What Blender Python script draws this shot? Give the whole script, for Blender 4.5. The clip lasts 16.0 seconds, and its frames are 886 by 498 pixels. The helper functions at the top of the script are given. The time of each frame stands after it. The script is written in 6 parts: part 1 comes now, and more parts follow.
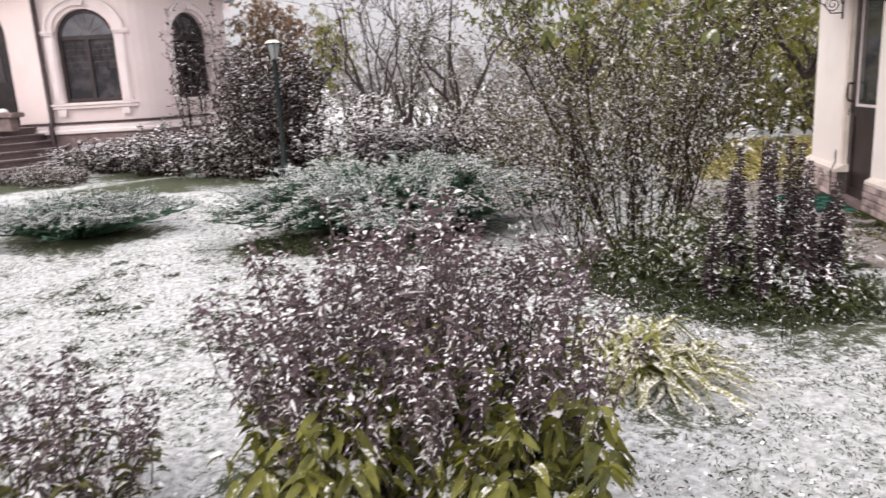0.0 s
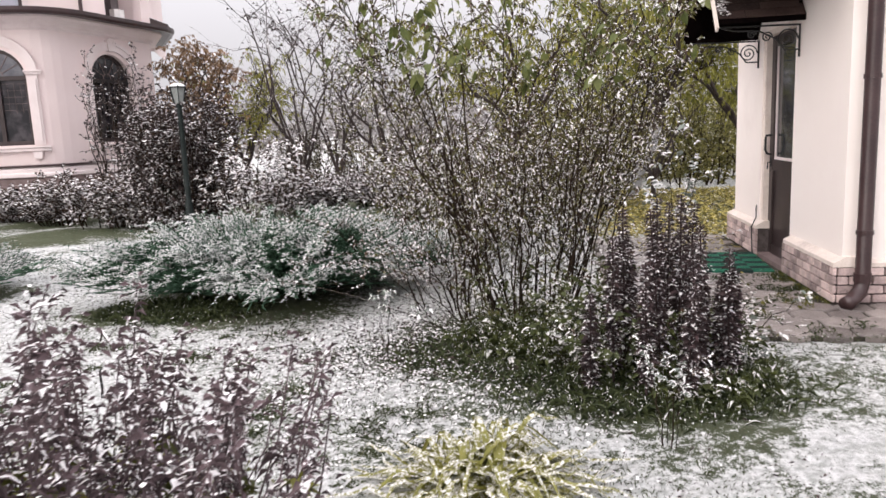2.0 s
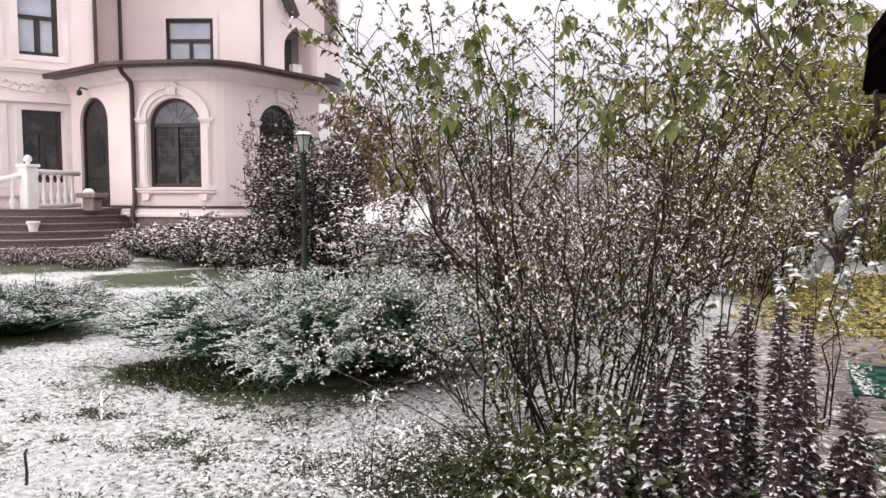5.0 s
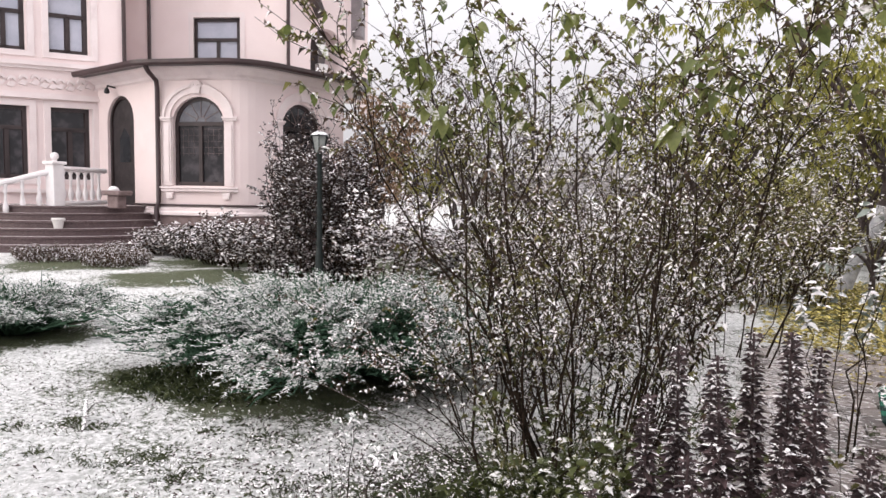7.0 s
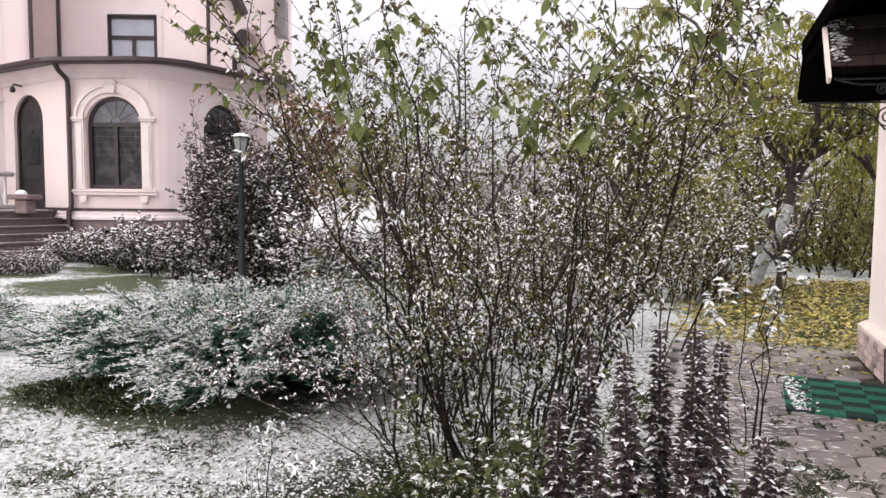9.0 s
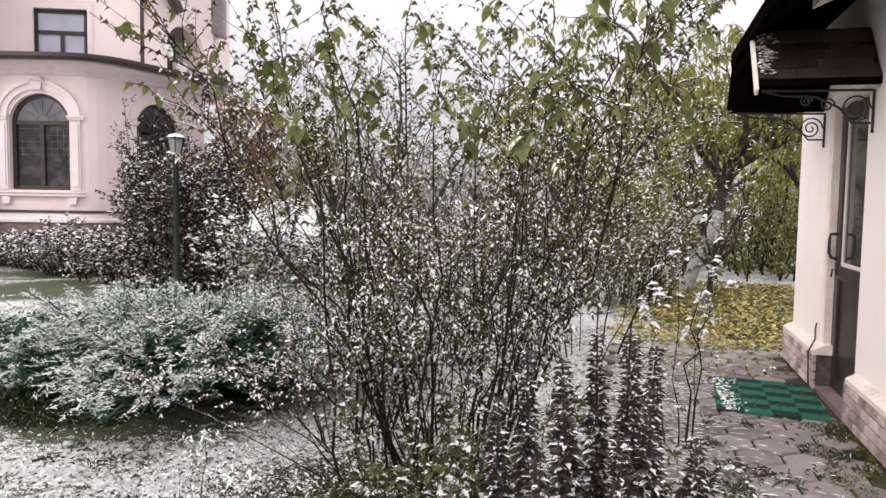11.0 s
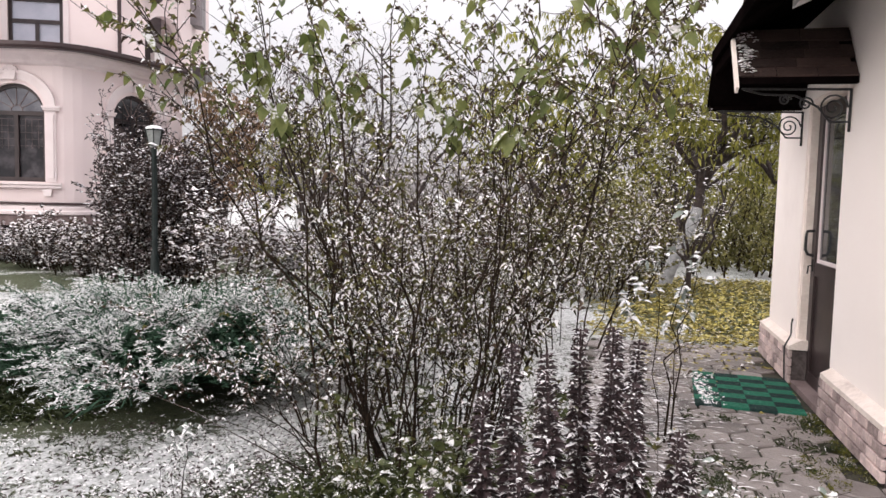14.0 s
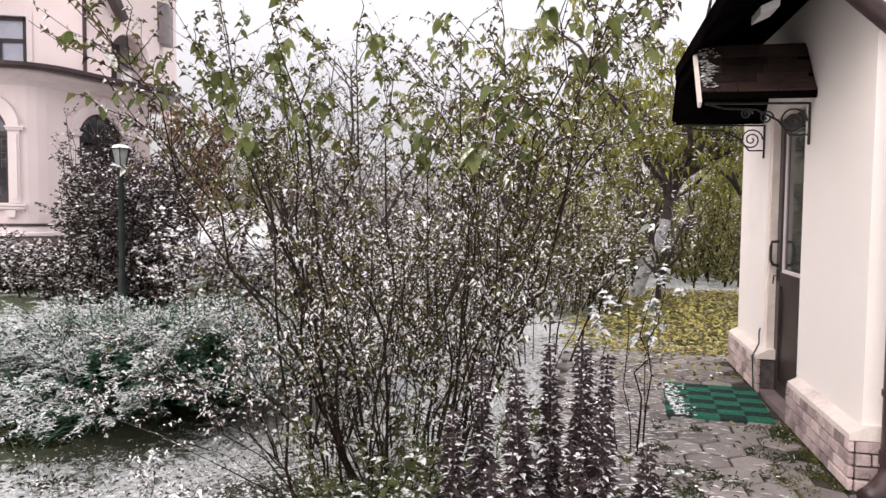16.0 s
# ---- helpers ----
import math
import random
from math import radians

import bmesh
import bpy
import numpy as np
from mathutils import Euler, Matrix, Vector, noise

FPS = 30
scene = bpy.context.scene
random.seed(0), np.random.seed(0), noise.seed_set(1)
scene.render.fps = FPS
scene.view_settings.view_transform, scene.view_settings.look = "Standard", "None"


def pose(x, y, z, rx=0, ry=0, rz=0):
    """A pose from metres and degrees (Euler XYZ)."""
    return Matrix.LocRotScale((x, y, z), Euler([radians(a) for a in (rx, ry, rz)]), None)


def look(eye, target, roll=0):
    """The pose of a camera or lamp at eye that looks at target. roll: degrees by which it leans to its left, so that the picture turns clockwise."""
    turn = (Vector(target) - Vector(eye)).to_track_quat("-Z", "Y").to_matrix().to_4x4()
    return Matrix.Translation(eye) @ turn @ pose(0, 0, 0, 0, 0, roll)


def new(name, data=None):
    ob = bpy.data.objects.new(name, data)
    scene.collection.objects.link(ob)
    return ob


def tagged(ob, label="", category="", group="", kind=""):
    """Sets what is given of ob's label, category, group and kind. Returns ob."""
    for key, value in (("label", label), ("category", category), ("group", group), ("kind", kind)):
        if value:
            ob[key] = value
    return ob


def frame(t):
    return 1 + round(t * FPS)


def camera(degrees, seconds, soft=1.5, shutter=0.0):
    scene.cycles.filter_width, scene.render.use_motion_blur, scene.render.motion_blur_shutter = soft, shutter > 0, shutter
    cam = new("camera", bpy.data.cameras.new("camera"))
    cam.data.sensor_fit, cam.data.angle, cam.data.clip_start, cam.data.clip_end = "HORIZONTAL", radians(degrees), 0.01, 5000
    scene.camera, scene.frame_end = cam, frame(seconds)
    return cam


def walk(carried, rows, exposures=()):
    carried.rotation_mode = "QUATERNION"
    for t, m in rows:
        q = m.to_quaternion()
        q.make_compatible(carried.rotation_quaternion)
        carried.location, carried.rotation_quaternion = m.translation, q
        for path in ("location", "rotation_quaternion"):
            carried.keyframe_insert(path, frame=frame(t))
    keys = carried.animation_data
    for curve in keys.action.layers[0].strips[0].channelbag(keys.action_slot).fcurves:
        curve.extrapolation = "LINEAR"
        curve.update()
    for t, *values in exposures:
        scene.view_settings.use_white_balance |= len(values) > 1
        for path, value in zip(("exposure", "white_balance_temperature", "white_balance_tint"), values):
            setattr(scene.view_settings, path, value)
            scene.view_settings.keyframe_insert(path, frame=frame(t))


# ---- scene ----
cam = camera(63.5, 16.0, shutter=0.3)
PATH = [
    (0, (-2.436, -6.081, 1.333), (-2.851, -4.175, 0.893), -3.1),
    (0.5, (-2.377, -5.89, 1.34), (-2.612, -3.954, 0.896), -4.3),
    (1, (-2.22, -5.709, 1.316), (-2.442, -3.767, 0.893), -4.1),
    (1.5, (-2.065, -5.521, 1.305), (-2.322, -3.574, 0.925), -3.2),
    (2, (-1.946, -5.3, 1.32), (-2.252, -3.35, 0.998), -2.5),
    (2.5, (-1.765, -5.109, 1.32), (-2.135, -3.161, 1.06), -1.6),
    (3, (-1.619, -4.908, 1.322), (-2.062, -2.968, 1.118), -0.9),
    (3.5, (-1.589, -4.662, 1.323), (-2.11, -2.739, 1.153), -0.5),
    (4, (-1.53, -4.473, 1.315), (-2.145, -2.576, 1.164), -0.1),
    (4.5, (-1.434, -4.277, 1.317), (-2.143, -2.413, 1.168), 0.0),
    (5, (-1.405, -4.106, 1.308), (-2.189, -2.273, 1.153), 0.2),
    (7.5, (-1.301, -3.808, 1.354), (-2.162, -2.01, 1.199), 0.9),
    (8, (-1.283, -3.8, 1.356), (-2.066, -1.966, 1.202), 0.8),
    (8.5, (-1.279, -3.797, 1.354), (-1.999, -1.937, 1.204), 0.7),
    (9, (-1.278, -3.8, 1.355), (-1.959, -1.925, 1.205), 0.5),
    (11.5, (-1.277, -3.788, 1.361), (-1.773, -1.855, 1.23), 1.0),
    (12, (-1.275, -3.794, 1.363), (-1.755, -1.856, 1.241), 1.0),
    (12.5, (-1.273, -3.796, 1.364), (-1.753, -1.858, 1.247), 1.1),
    (13, (-1.272, -3.798, 1.362), (-1.753, -1.861, 1.238), 1.3),
    (13.5, (-1.291, -3.793, 1.352), (-1.771, -1.857, 1.21), 1.4),
    (14, (-1.294, -3.796, 1.356), (-1.764, -1.858, 1.206), 1.4),
    (14.5, (-1.292, -3.788, 1.361), (-1.745, -1.845, 1.215), 1.2),
    (15, (-1.286, -3.792, 1.367), (-1.718, -1.844, 1.239), 0.9),
    (15.5, (-1.282, -3.795, 1.367), (-1.698, -1.842, 1.254), 0.7),
    (16, (-1.277, -3.791, 1.367), (-1.676, -1.834, 1.259), 0.6),
]
walk(cam, [(t, look(eye, target, roll)) for t, eye, target, roll in PATH], [(0.0, 0.33), (16.0, 0.33)])

# ---- world and light: an overcast, snowy autumn noon ----
world = bpy.data.worlds.new("overcast")
scene.world = world
world.use_nodes = True
wn, wl = world.node_tree.nodes, world.node_tree.links
sky = wn.new("ShaderNodeTexSky")
sky.sky_type = "NISHITA"
sky.sun_disc = False
sky.sun_elevation, sky.sun_rotation = radians(29), radians(219)
sky.air_density, sky.dust_density = 1.0, 4.0
gain = wn.new("ShaderNodeVectorMath")
gain.operation = "SCALE"
gain.inputs["Scale"].default_value = 0.10
cloud = wn.new("ShaderNodeMix")
cloud.data_type = "RGBA"
cloud.inputs["Factor"].default_value = 0.88
cloud.inputs["B"].default_value = (1.0, 0.955, 1.0, 1)
wl.new(sky.outputs["Color"], gain.inputs[0])
wl.new(gain.outputs["Vector"], cloud.inputs["A"])
wl.new(cloud.outputs["Result"], wn["Background"].inputs["Color"])
# an overcast sky is brighter overhead than at the horizon
ray = wn.new("ShaderNodeTexCoord")
level = wn.new("ShaderNodeSeparateXYZ")
wl.new(ray.outputs["Generated"], level.inputs[0])
lift = wn.new("ShaderNodeMapRange")
lift.inputs["From Min"].default_value, lift.inputs["From Max"].default_value = 0.05, 1.0
lift.inputs["To Min"].default_value, lift.inputs["To Max"].default_value = 0.59, 2.25
wl.new(level.outputs["Z"], lift.inputs["Value"])
wl.new(lift.outputs["Result"], wn["Background"].inputs["Strength"])

sun = new("sun", bpy.data.lights.new("sun", "SUN"))
sun.data.energy, sun.data.angle, sun.data.color = 1.5, radians(50), (1.0, 0.96, 0.92)
sun.matrix_world = look((-8.8, -11.0, 7.8), (0, 0, 0))


# ---- materials ----
def nodes_of(name):
    m = bpy.data.materials.new(name)
    m.use_nodes = True
    return m, m.node_tree.nodes, m.node_tree.links, m.node_tree.nodes["Principled BSDF"]


def math_node(n, l, op, a, b=None, clamp=False):
    k = n.new("ShaderNodeMath")
    k.operation, k.use_clamp = op, clamp
    for i, v in enumerate((a, b)):
        if v is None:
            continue
        if isinstance(v, (int, float)):
            k.inputs[i].default_value = v
        else:
            l.new(v, k.inputs[i])
    return k.outputs[0]


def mix_node(n, l, fac, a, b, blend="MIX"):
    k = n.new("ShaderNodeMix")
    k.data_type, k.blend_type = "RGBA", blend
    for socket, v in ((k.inputs["Factor"], fac), (k.inputs["A"], a), (k.inputs["B"], b)):
        if isinstance(v, tuple):
            socket.default_value = (*v, 1)
        elif isinstance(v, (int, float)):
            socket.default_value = v
        else:
            l.new(v, socket)
    return k.outputs["Result"]


def noise_node(n, l, scale, detail=3.0, rough=0.55, coords=None):
    k = n.new("ShaderNodeTexNoise")
    k.inputs["Scale"].default_value, k.inputs["Detail"].default_value, k.inputs["Roughness"].default_value = scale, detail, rough
    l.new(coords or n.new("ShaderNodeNewGeometry").outputs["Position"], k.inputs["Vector"])
    return k.outputs["Fac"]


def ramp(n, l, value, lo, hi):
    k = n.new("ShaderNodeMapRange")
    k.interpolation_type = "SMOOTHSTEP"
    k.inputs["From Min"].default_value, k.inputs["From Max"].default_value = lo, hi
    l.new(value, k.inputs["Value"])
    return k.outputs["Result"]


SNOW = (0.90, 0.875, 0.875)


def surface(name, dark, light, scale=6.0, rough=0.7, metal=0.0, bump=0.15, fine=60.0, snow=None, vary=None, spec=0.4, stain=None, thin=0.0, cover=0.92):
    """Two colours mixed by noise at two scales; snow: how level a face must lie to carry snow; vary: Random of the object or the island."""
    m, n, l, p = nodes_of(name)
    geo = n.new("ShaderNodeNewGeometry")
    big = noise_node(n, l, scale, 4.0)
    small = noise_node(n, l, fine, 3.0)
    fac = math_node(n, l, "ADD", math_node(n, l, "MULTIPLY", big, 0.65), math_node(n, l, "MULTIPLY", small, 0.35))
    fac = ramp(n, l, fac, 0.34, 0.66)
    if vary:
        r = n.new("ShaderNodeObjectInfo").outputs["Random"] if vary == "object" else geo.outputs["Random Per Island"]
        fac = math_node(n, l, "ADD", math_node(n, l, "MULTIPLY", fac, 0.35), math_node(n, l, "MULTIPLY", r, 0.65))
    colour = mix_node(n, l, fac, dark, light)
    if stain:
        colour = mix_node(n, l, ramp(n, l, noise_node(n, l, scale * 0.35, 5.0, 0.7), 0.55, 0.8), colour, stain)
    if snow is not None:
        xyz = n.new("ShaderNodeSeparateXYZ")
        l.new(geo.outputs["Normal"], xyz.inputs[0])
        lift = math_node(n, l, "ADD", xyz.outputs["Z"], math_node(n, l, "MULTIPLY", math_node(n, l, "SUBTRACT", noise_node(n, l, 70.0, 3.0, 0.65), 0.5), 1.5))
        if vary == "island":
            spread = math_node(n, l, "MULTIPLY", math_node(n, l, "SUBTRACT", math_node(n, l, "FRACT", math_node(n, l, "MULTIPLY", geo.outputs["Random Per Island"], 37.0)), 0.5), 0.7)
            lift = math_node(n, l, "ADD", lift, spread)
        colour = mix_node(n, l, math_node(n, l, "MULTIPLY", ramp(n, l, lift, snow - 0.12, snow + 0.12), cover), colour, SNOW)
    l.new(colour, p.inputs["Base Color"])
    p.inputs["Roughness"].default_value, p.inputs["Metallic"].default_value = rough, metal
    p.inputs["Specular IOR Level"].default_value = spec
    if bump:
        b = n.new("ShaderNodeBump")
        b.inputs["Strength"].default_value, b.inputs["Distance"].default_value = bump, 0.02
        l.new(small, b.inputs["Height"])
        l.new(b.outputs["Normal"], p.inputs["Normal"])
    if thin:
        # light shining through thin leaves
        tr, mx = n.new("ShaderNodeBsdfTranslucent"), n.new("ShaderNodeMixShader")
        l.new(colour, tr.inputs["Color"])
        mx.inputs[0].default_value = thin
        l.new(p.outputs[0], mx.inputs[1])
        l.new(tr.outputs[0], mx.inputs[2])
        l.new(mx.outputs[0], n["Material Output"].inputs["Surface"])
    return m


def ground_material():
    m, n, l, p = nodes_of("snowy_lawn")
    geo = n.new("ShaderNodeNewGeometry")
    fine, mid, big = noise_node(n, l, 75.0, 5.0, 0.75), noise_node(n, l, 13.0, 5.0, 0.7), noise_node(n, l, 1.4, 3.0)
    grass = mix_node(n, l, mid, (0.022, 0.030, 0.012), (0.095, 0.115, 0.05))
    grass = mix_node(n, l, ramp(n, l, fine, 0.5, 0.75), grass, (0.16, 0.12, 0.07))
    cover = math_node(n, l, "ADD", math_node(n, l, "MULTIPLY", fine, 0.5), math_node(n, l, "ADD", math_node(n, l, "MULTIPLY", mid, 0.46), math_node(n, l, "MULTIPLY", big, 0.46)))
    # less snow where shrubs and junipers shelter the lawn
    bare = None
    for x, y, r in ((-2.1, -1.05, 0.98), (-1.5, -1.6, 0.85), (-5.3, -0.1, 0.4), (-4.5, -0.1, 0.6), (-4.45, 0.5, 1.08), (-7.7, 0.3, 0.85), (-7.6, 5.0, 1.2), (-10.9, 6.4, 1.2), (0.2, 5.4, 1.7), (1.2, 7.0, 2.2), (-9.6, 4.4, 1.3), (-6.0, 7.4, 3.2), (-12.6, 4.8, 1.3)):
        d = n.new("ShaderNodeVectorMath")
        d.operation = "DISTANCE"
        l.new(geo.outputs["Position"], d.inputs[0])
        d.inputs[1].default_value = (x, y, 0)
        near = math_node(n, l, "MULTIPLY", math_node(n, l, "SUBTRACT", 1.25, math_node(n, l, "DIVIDE", d.outputs["Value"], r)), 0.25, True)
        bare = near if bare is None else math_node(n, l, "MAXIMUM", bare, near)
    fac = ramp(n, l, math_node(n, l, "SUBTRACT", cover, bare), 0.615, 0.68)
    wet = mix_node(n, l, ramp(n, l, noise_node(n, l, 26.0, 4.0, 0.7), 0.35, 0.65), (0.43, 0.44, 0.42), (0.80, 0.795, 0.79))
    l.new(mix_node(n, l, fac, grass, wet), p.inputs["Base Color"])
    p.inputs["Roughness"].default_value = 0.8
    b = n.new("ShaderNodeBump")
    b.inputs["Strength"].default_value, b.inputs["Distance"].default_value = 0.9, 0.05
    l.new(cover, b.inputs["Height"])
    l.new(b.outputs["Normal"], p.inputs["Normal"])
    return m


M_GROUND = ground_material()
M_WALL = surface("cream_plaster", (0.885, 0.795, 0.75), (0.915, 0.83, 0.785), 1.2, 0.85, bump=0.12, fine=180, stain=(0.79, 0.70, 0.66))
M_HOUSE = surface("pale_pink_plaster", (0.73, 0.605, 0.59), (0.79, 0.67, 0.655), 0.7, 0.85, bump=0.1, fine=90, stain=(0.64, 0.53, 0.52))
M_TRIM = surface("light_stucco_trim", (0.70, 0.60, 0.59), (0.77, 0.68, 0.67), 2.0, 0.8, bump=0.1, fine=80, stain=(0.6, 0.5, 0.5))
M_WHITE = surface("white_balustrade_paint", (0.72, 0.68, 0.68), (0.8, 0.77, 0.77), 4.0, 0.6, bump=0.05)
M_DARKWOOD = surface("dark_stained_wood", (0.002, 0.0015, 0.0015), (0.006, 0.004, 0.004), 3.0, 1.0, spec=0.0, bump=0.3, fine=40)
M_SHINGLE = surface("dark_brown_shingle", (0.009, 0.006, 0.006), (0.075, 0.048, 0.042), 5.0, 0.75, spec=0.15, bump=0.5, fine=70, vary="object", snow=1.35)
M_ROOF = surface("brown_metal_roof", (0.035, 0.024, 0.024), (0.06, 0.043, 0.042), 2.0, 0.45, bump=0.1, snow=0.8)
M_PIPE = surface("brown_painted_metal", (0.028, 0.013, 0.014), (0.05, 0.026, 0.026), 4.0, 0.35, bump=0.03, spec=0.5)
M_IRON = surface("black_wrought_iron", (0.008, 0.008, 0.009), (0.025, 0.023, 0.024), 20.0, 0.5, bump=0.2)
M_FRAME = surface("dark_brown_frame", (0.025, 0.016, 0.016), (0.045, 0.03, 0.03), 5.0, 0.4, bump=0.05)
M_BRICK = surface("plinth_brick", (0.17, 0.125, 0.125), (0.84, 0.655, 0.62), 9.0, 0.75, bump=0.35, fine=70, vary="object", stain=(0.17, 0.13, 0.13))
M_MORTAR = surface("dark_mortar", (0.06, 0.045, 0.045), (0.12, 0.1, 0.095), 20.0, 0.9, bump=0.4)
M_CAP = surface("pale_plinth_cap", (0.70, 0.60, 0.54), (0.82, 0.72, 0.66), 6.0, 0.8, bump=0.25, stain=(0.42, 0.34, 0.31))
M_GRANITE = surface("brown_granite_step", (0.07, 0.045, 0.045), (0.15, 0.105, 0.105), 30.0, 0.35, bump=0.05, snow=1.08, stain=(0.2, 0.16, 0.16))
M_STONE = surface("brown_plinth_stone", (0.15, 0.105, 0.1), (0.23, 0.17, 0.165), 8.0, 0.7, bump=0.3)
M_PAVER = surface("wet_hexagonal_paver", (0.085, 0.070, 0.066), (0.34, 0.295, 0.275), 7.0, 0.42, bump=0.35, fine=90, vary="object", stain=(0.19, 0.165, 0.15))
M_JOINT = surface("mossy_sand_joint", (0.02, 0.017, 0.013), (0.06, 0.055, 0.035), 25.0, 0.95, bump=0.6)
M_MATDARK = surface("dark_green_mat", (0.006, 0.022, 0.02), (0.015, 0.045, 0.04), 40.0, 0.85, bump=0.6, fine=200, snow=1.32)
M_MATGREEN = surface("green_mat", (0.012, 0.11, 0.066), (0.03, 0.20, 0.125), 40.0, 0.85, bump=0.6, fine=200, snow=1.32)
M_BARK = surface("dark_wet_bark", (0.02, 0.014, 0.013), (0.07, 0.05, 0.046), 14.0, 0.8, bump=0.6, snow=0.78)
M_TWIG = surface("brown_twig", (0.009, 0.006, 0.004), (0.040, 0.026, 0.018), 20.0, 0.85, bump=0.3, snow=0.98, spec=0.1)
M_OLIVESTEM = surface("olive_stem", (0.03, 0.03, 0.010), (0.11, 0.10, 0.035), 20.0, 0.7, bump=0.2, snow=0.95)
M_LIME = surface("whitewashed_bark", (0.26, 0.26, 0.27), (0.46, 0.46, 0.47), 12.0, 0.85, bump=0.5)
M_SHRUB = surface("snowy_brown_leaf", (0.016, 0.010, 0.006), (0.13, 0.082, 0.053), 15.0, 0.65, bump=0, snow=0.68, vary="island", thin=0.2)
M_GREENLEAF = surface("green_heart_leaf", (0.06, 0.085, 0.022), (0.22, 0.235, 0.075), 15.0, 0.55, bump=0, snow=0.86, vary="island", thin=0.4)
M_LOWGREEN = surface("low_green_leaf", (0.018, 0.026, 0.008), (0.10, 0.115, 0.03), 15.0, 0.6, bump=0, snow=1.0, vary="island", thin=0.25)
M_PHLOXLEAF = surface("olive_phlox_leaf", (0.03, 0.036, 0.008), (0.22, 0.21, 0.035), 15.0, 0.6, bump=0, snow=1.05, vary="island", thin=0.25)
M_OLIVE = surface("olive_leaf", (0.028, 0.032, 0.010), (0.19, 0.17, 0.044), 15.0, 0.6, bump=0, snow=0.78, vary="island", thin=0.25)
M_JUNIPER = surface("juniper_needles", (0.013, 0.030, 0.018), (0.10, 0.185, 0.118), 8.0, 0.75, bump=0, snow=0.42, vary="island", thin=0.15, cover=0.66)
M_JUNIPER_DRY = surface("sheltered_juniper_needles", (0.013, 0.030, 0.018), (0.10, 0.185, 0.118), 8.0, 0.85, spec=0.15, bump=0, vary="island")
M_PURPLE = surface("dry_purple_stalk", (0.026, 0.017, 0.019), (0.19, 0.132, 0.142), 15.0, 0.75, bump=0, snow=0.92, vary="island", thin=0.2)
M_SALVIA = surface("purple_brown_bract", (0.012, 0.007, 0.008), (0.08, 0.048, 0.05), 15.0, 0.7, bump=0, snow=1.12, vary="island")
M_HOSTA = surface("yellow_green_strap_leaf", (0.10, 0.105, 0.018), (0.40, 0.37, 0.09), 12.0, 0.5, bump=0, snow=0.93, vary="island", thin=0.25)
M_SILVER = surface("snow_laden_silver_leaf", (0.16, 0.19, 0.16), (0.34, 0.38, 0.34), 12.0, 0.7, bump=0, snow=0.5, vary="island")
M_YELLOW = surface("yellow_green_tree_leaf", (0.08, 0.095, 0.02), (0.46, 0.43, 0.09), 6.0, 0.55, bump=0, snow=0.95, vary="island", thin=0.5)
M_GOLD = surface("fallen_yellow_leaf", (0.09, 0.065, 0.02), (0.62, 0.53, 0.15), 3.0, 0.6, bump=0, vary="island", snow=1.3)
M_ORANGE = surface("autumn_orange_leaf", (0.10, 0.06, 0.035), (0.34, 0.20, 0.10), 3.0, 0.6, bump=0, snow=0.8, vary="island")
M_DARKLEAF = surface("dark_brown_leaf", (0.018, 0.012, 0.012), (0.085, 0.056, 0.052), 8.0, 0.7, bump=0, snow=0.86, vary="island")
# pale grey leaf and shoot colour stands in for distance haze
M_HAZE = surface("haze_coloured_far_foliage", (0.26, 0.24, 0.24), (0.42, 0.39, 0.37), 1.0, 0.85, bump=0, vary="island")
M_BACK = surface("olive_yellow_back_leaf", (0.06, 0.062, 0.02), (0.34, 0.31, 0.10), 2.0, 0.6, bump=0, snow=1.05, vary="island", thin=0.35)
M_FARLEAF = surface("far_grey_green_leaf", (0.07, 0.07, 0.045), (0.20, 0.18, 0.13), 1.0, 0.75, bump=0, snow=0.85, vary="island")
M_GRASS = surface("grass_blade", (0.018, 0.030, 0.009), (0.085, 0.10, 0.035), 5.0, 0.65, bump=0, snow=0.9, vary="island")
M_SNOW = surface("fresh_snow", (0.87, 0.845, 0.845), (0.93, 0.905, 0.905), 30.0, 0.6, bump=0.3)
M_POT = surface("white_plastic_pot", (0.6, 0.57, 0.55), (0.7, 0.67, 0.65), 10.0, 0.5, bump=0)
M_LANTERN = surface("dark_green_cast_iron", (0.008, 0.012, 0.011), (0.02, 0.026, 0.025), 12.0, 0.6, bump=0.1, spec=0.2)
M_DOORWOOD = surface("dark_grey_brown_door", (0.022, 0.018, 0.019), (0.05, 0.042, 0.043), 6.0, 0.5, bump=0.1, spec=0.3)
M_FROST = surface("frosted_lamp_glass", (0.19, 0.20, 0.19), (0.28, 0.29, 0.28), 12.0, 0.25, bump=0)


def pane_material():
    m, n, l, p = nodes_of("window_pane")
    p.inputs["Base Color"].default_value = (0.035, 0.036, 0.04, 1)
    p.inputs["Roughness"].default_value = 0.06
    p.inputs["Specular IOR Level"].default_value = 0.7
    b = n.new("ShaderNodeBump")
    b.inputs["Strength"].default_value, b.inputs["Distance"].default_value = 0.05, 0.05
    l.new(noise_node(n, l, 1.5, 1.0), b.inputs["Height"])
    l.new(b.outputs["Normal"], p.inputs["Normal"])
    return m


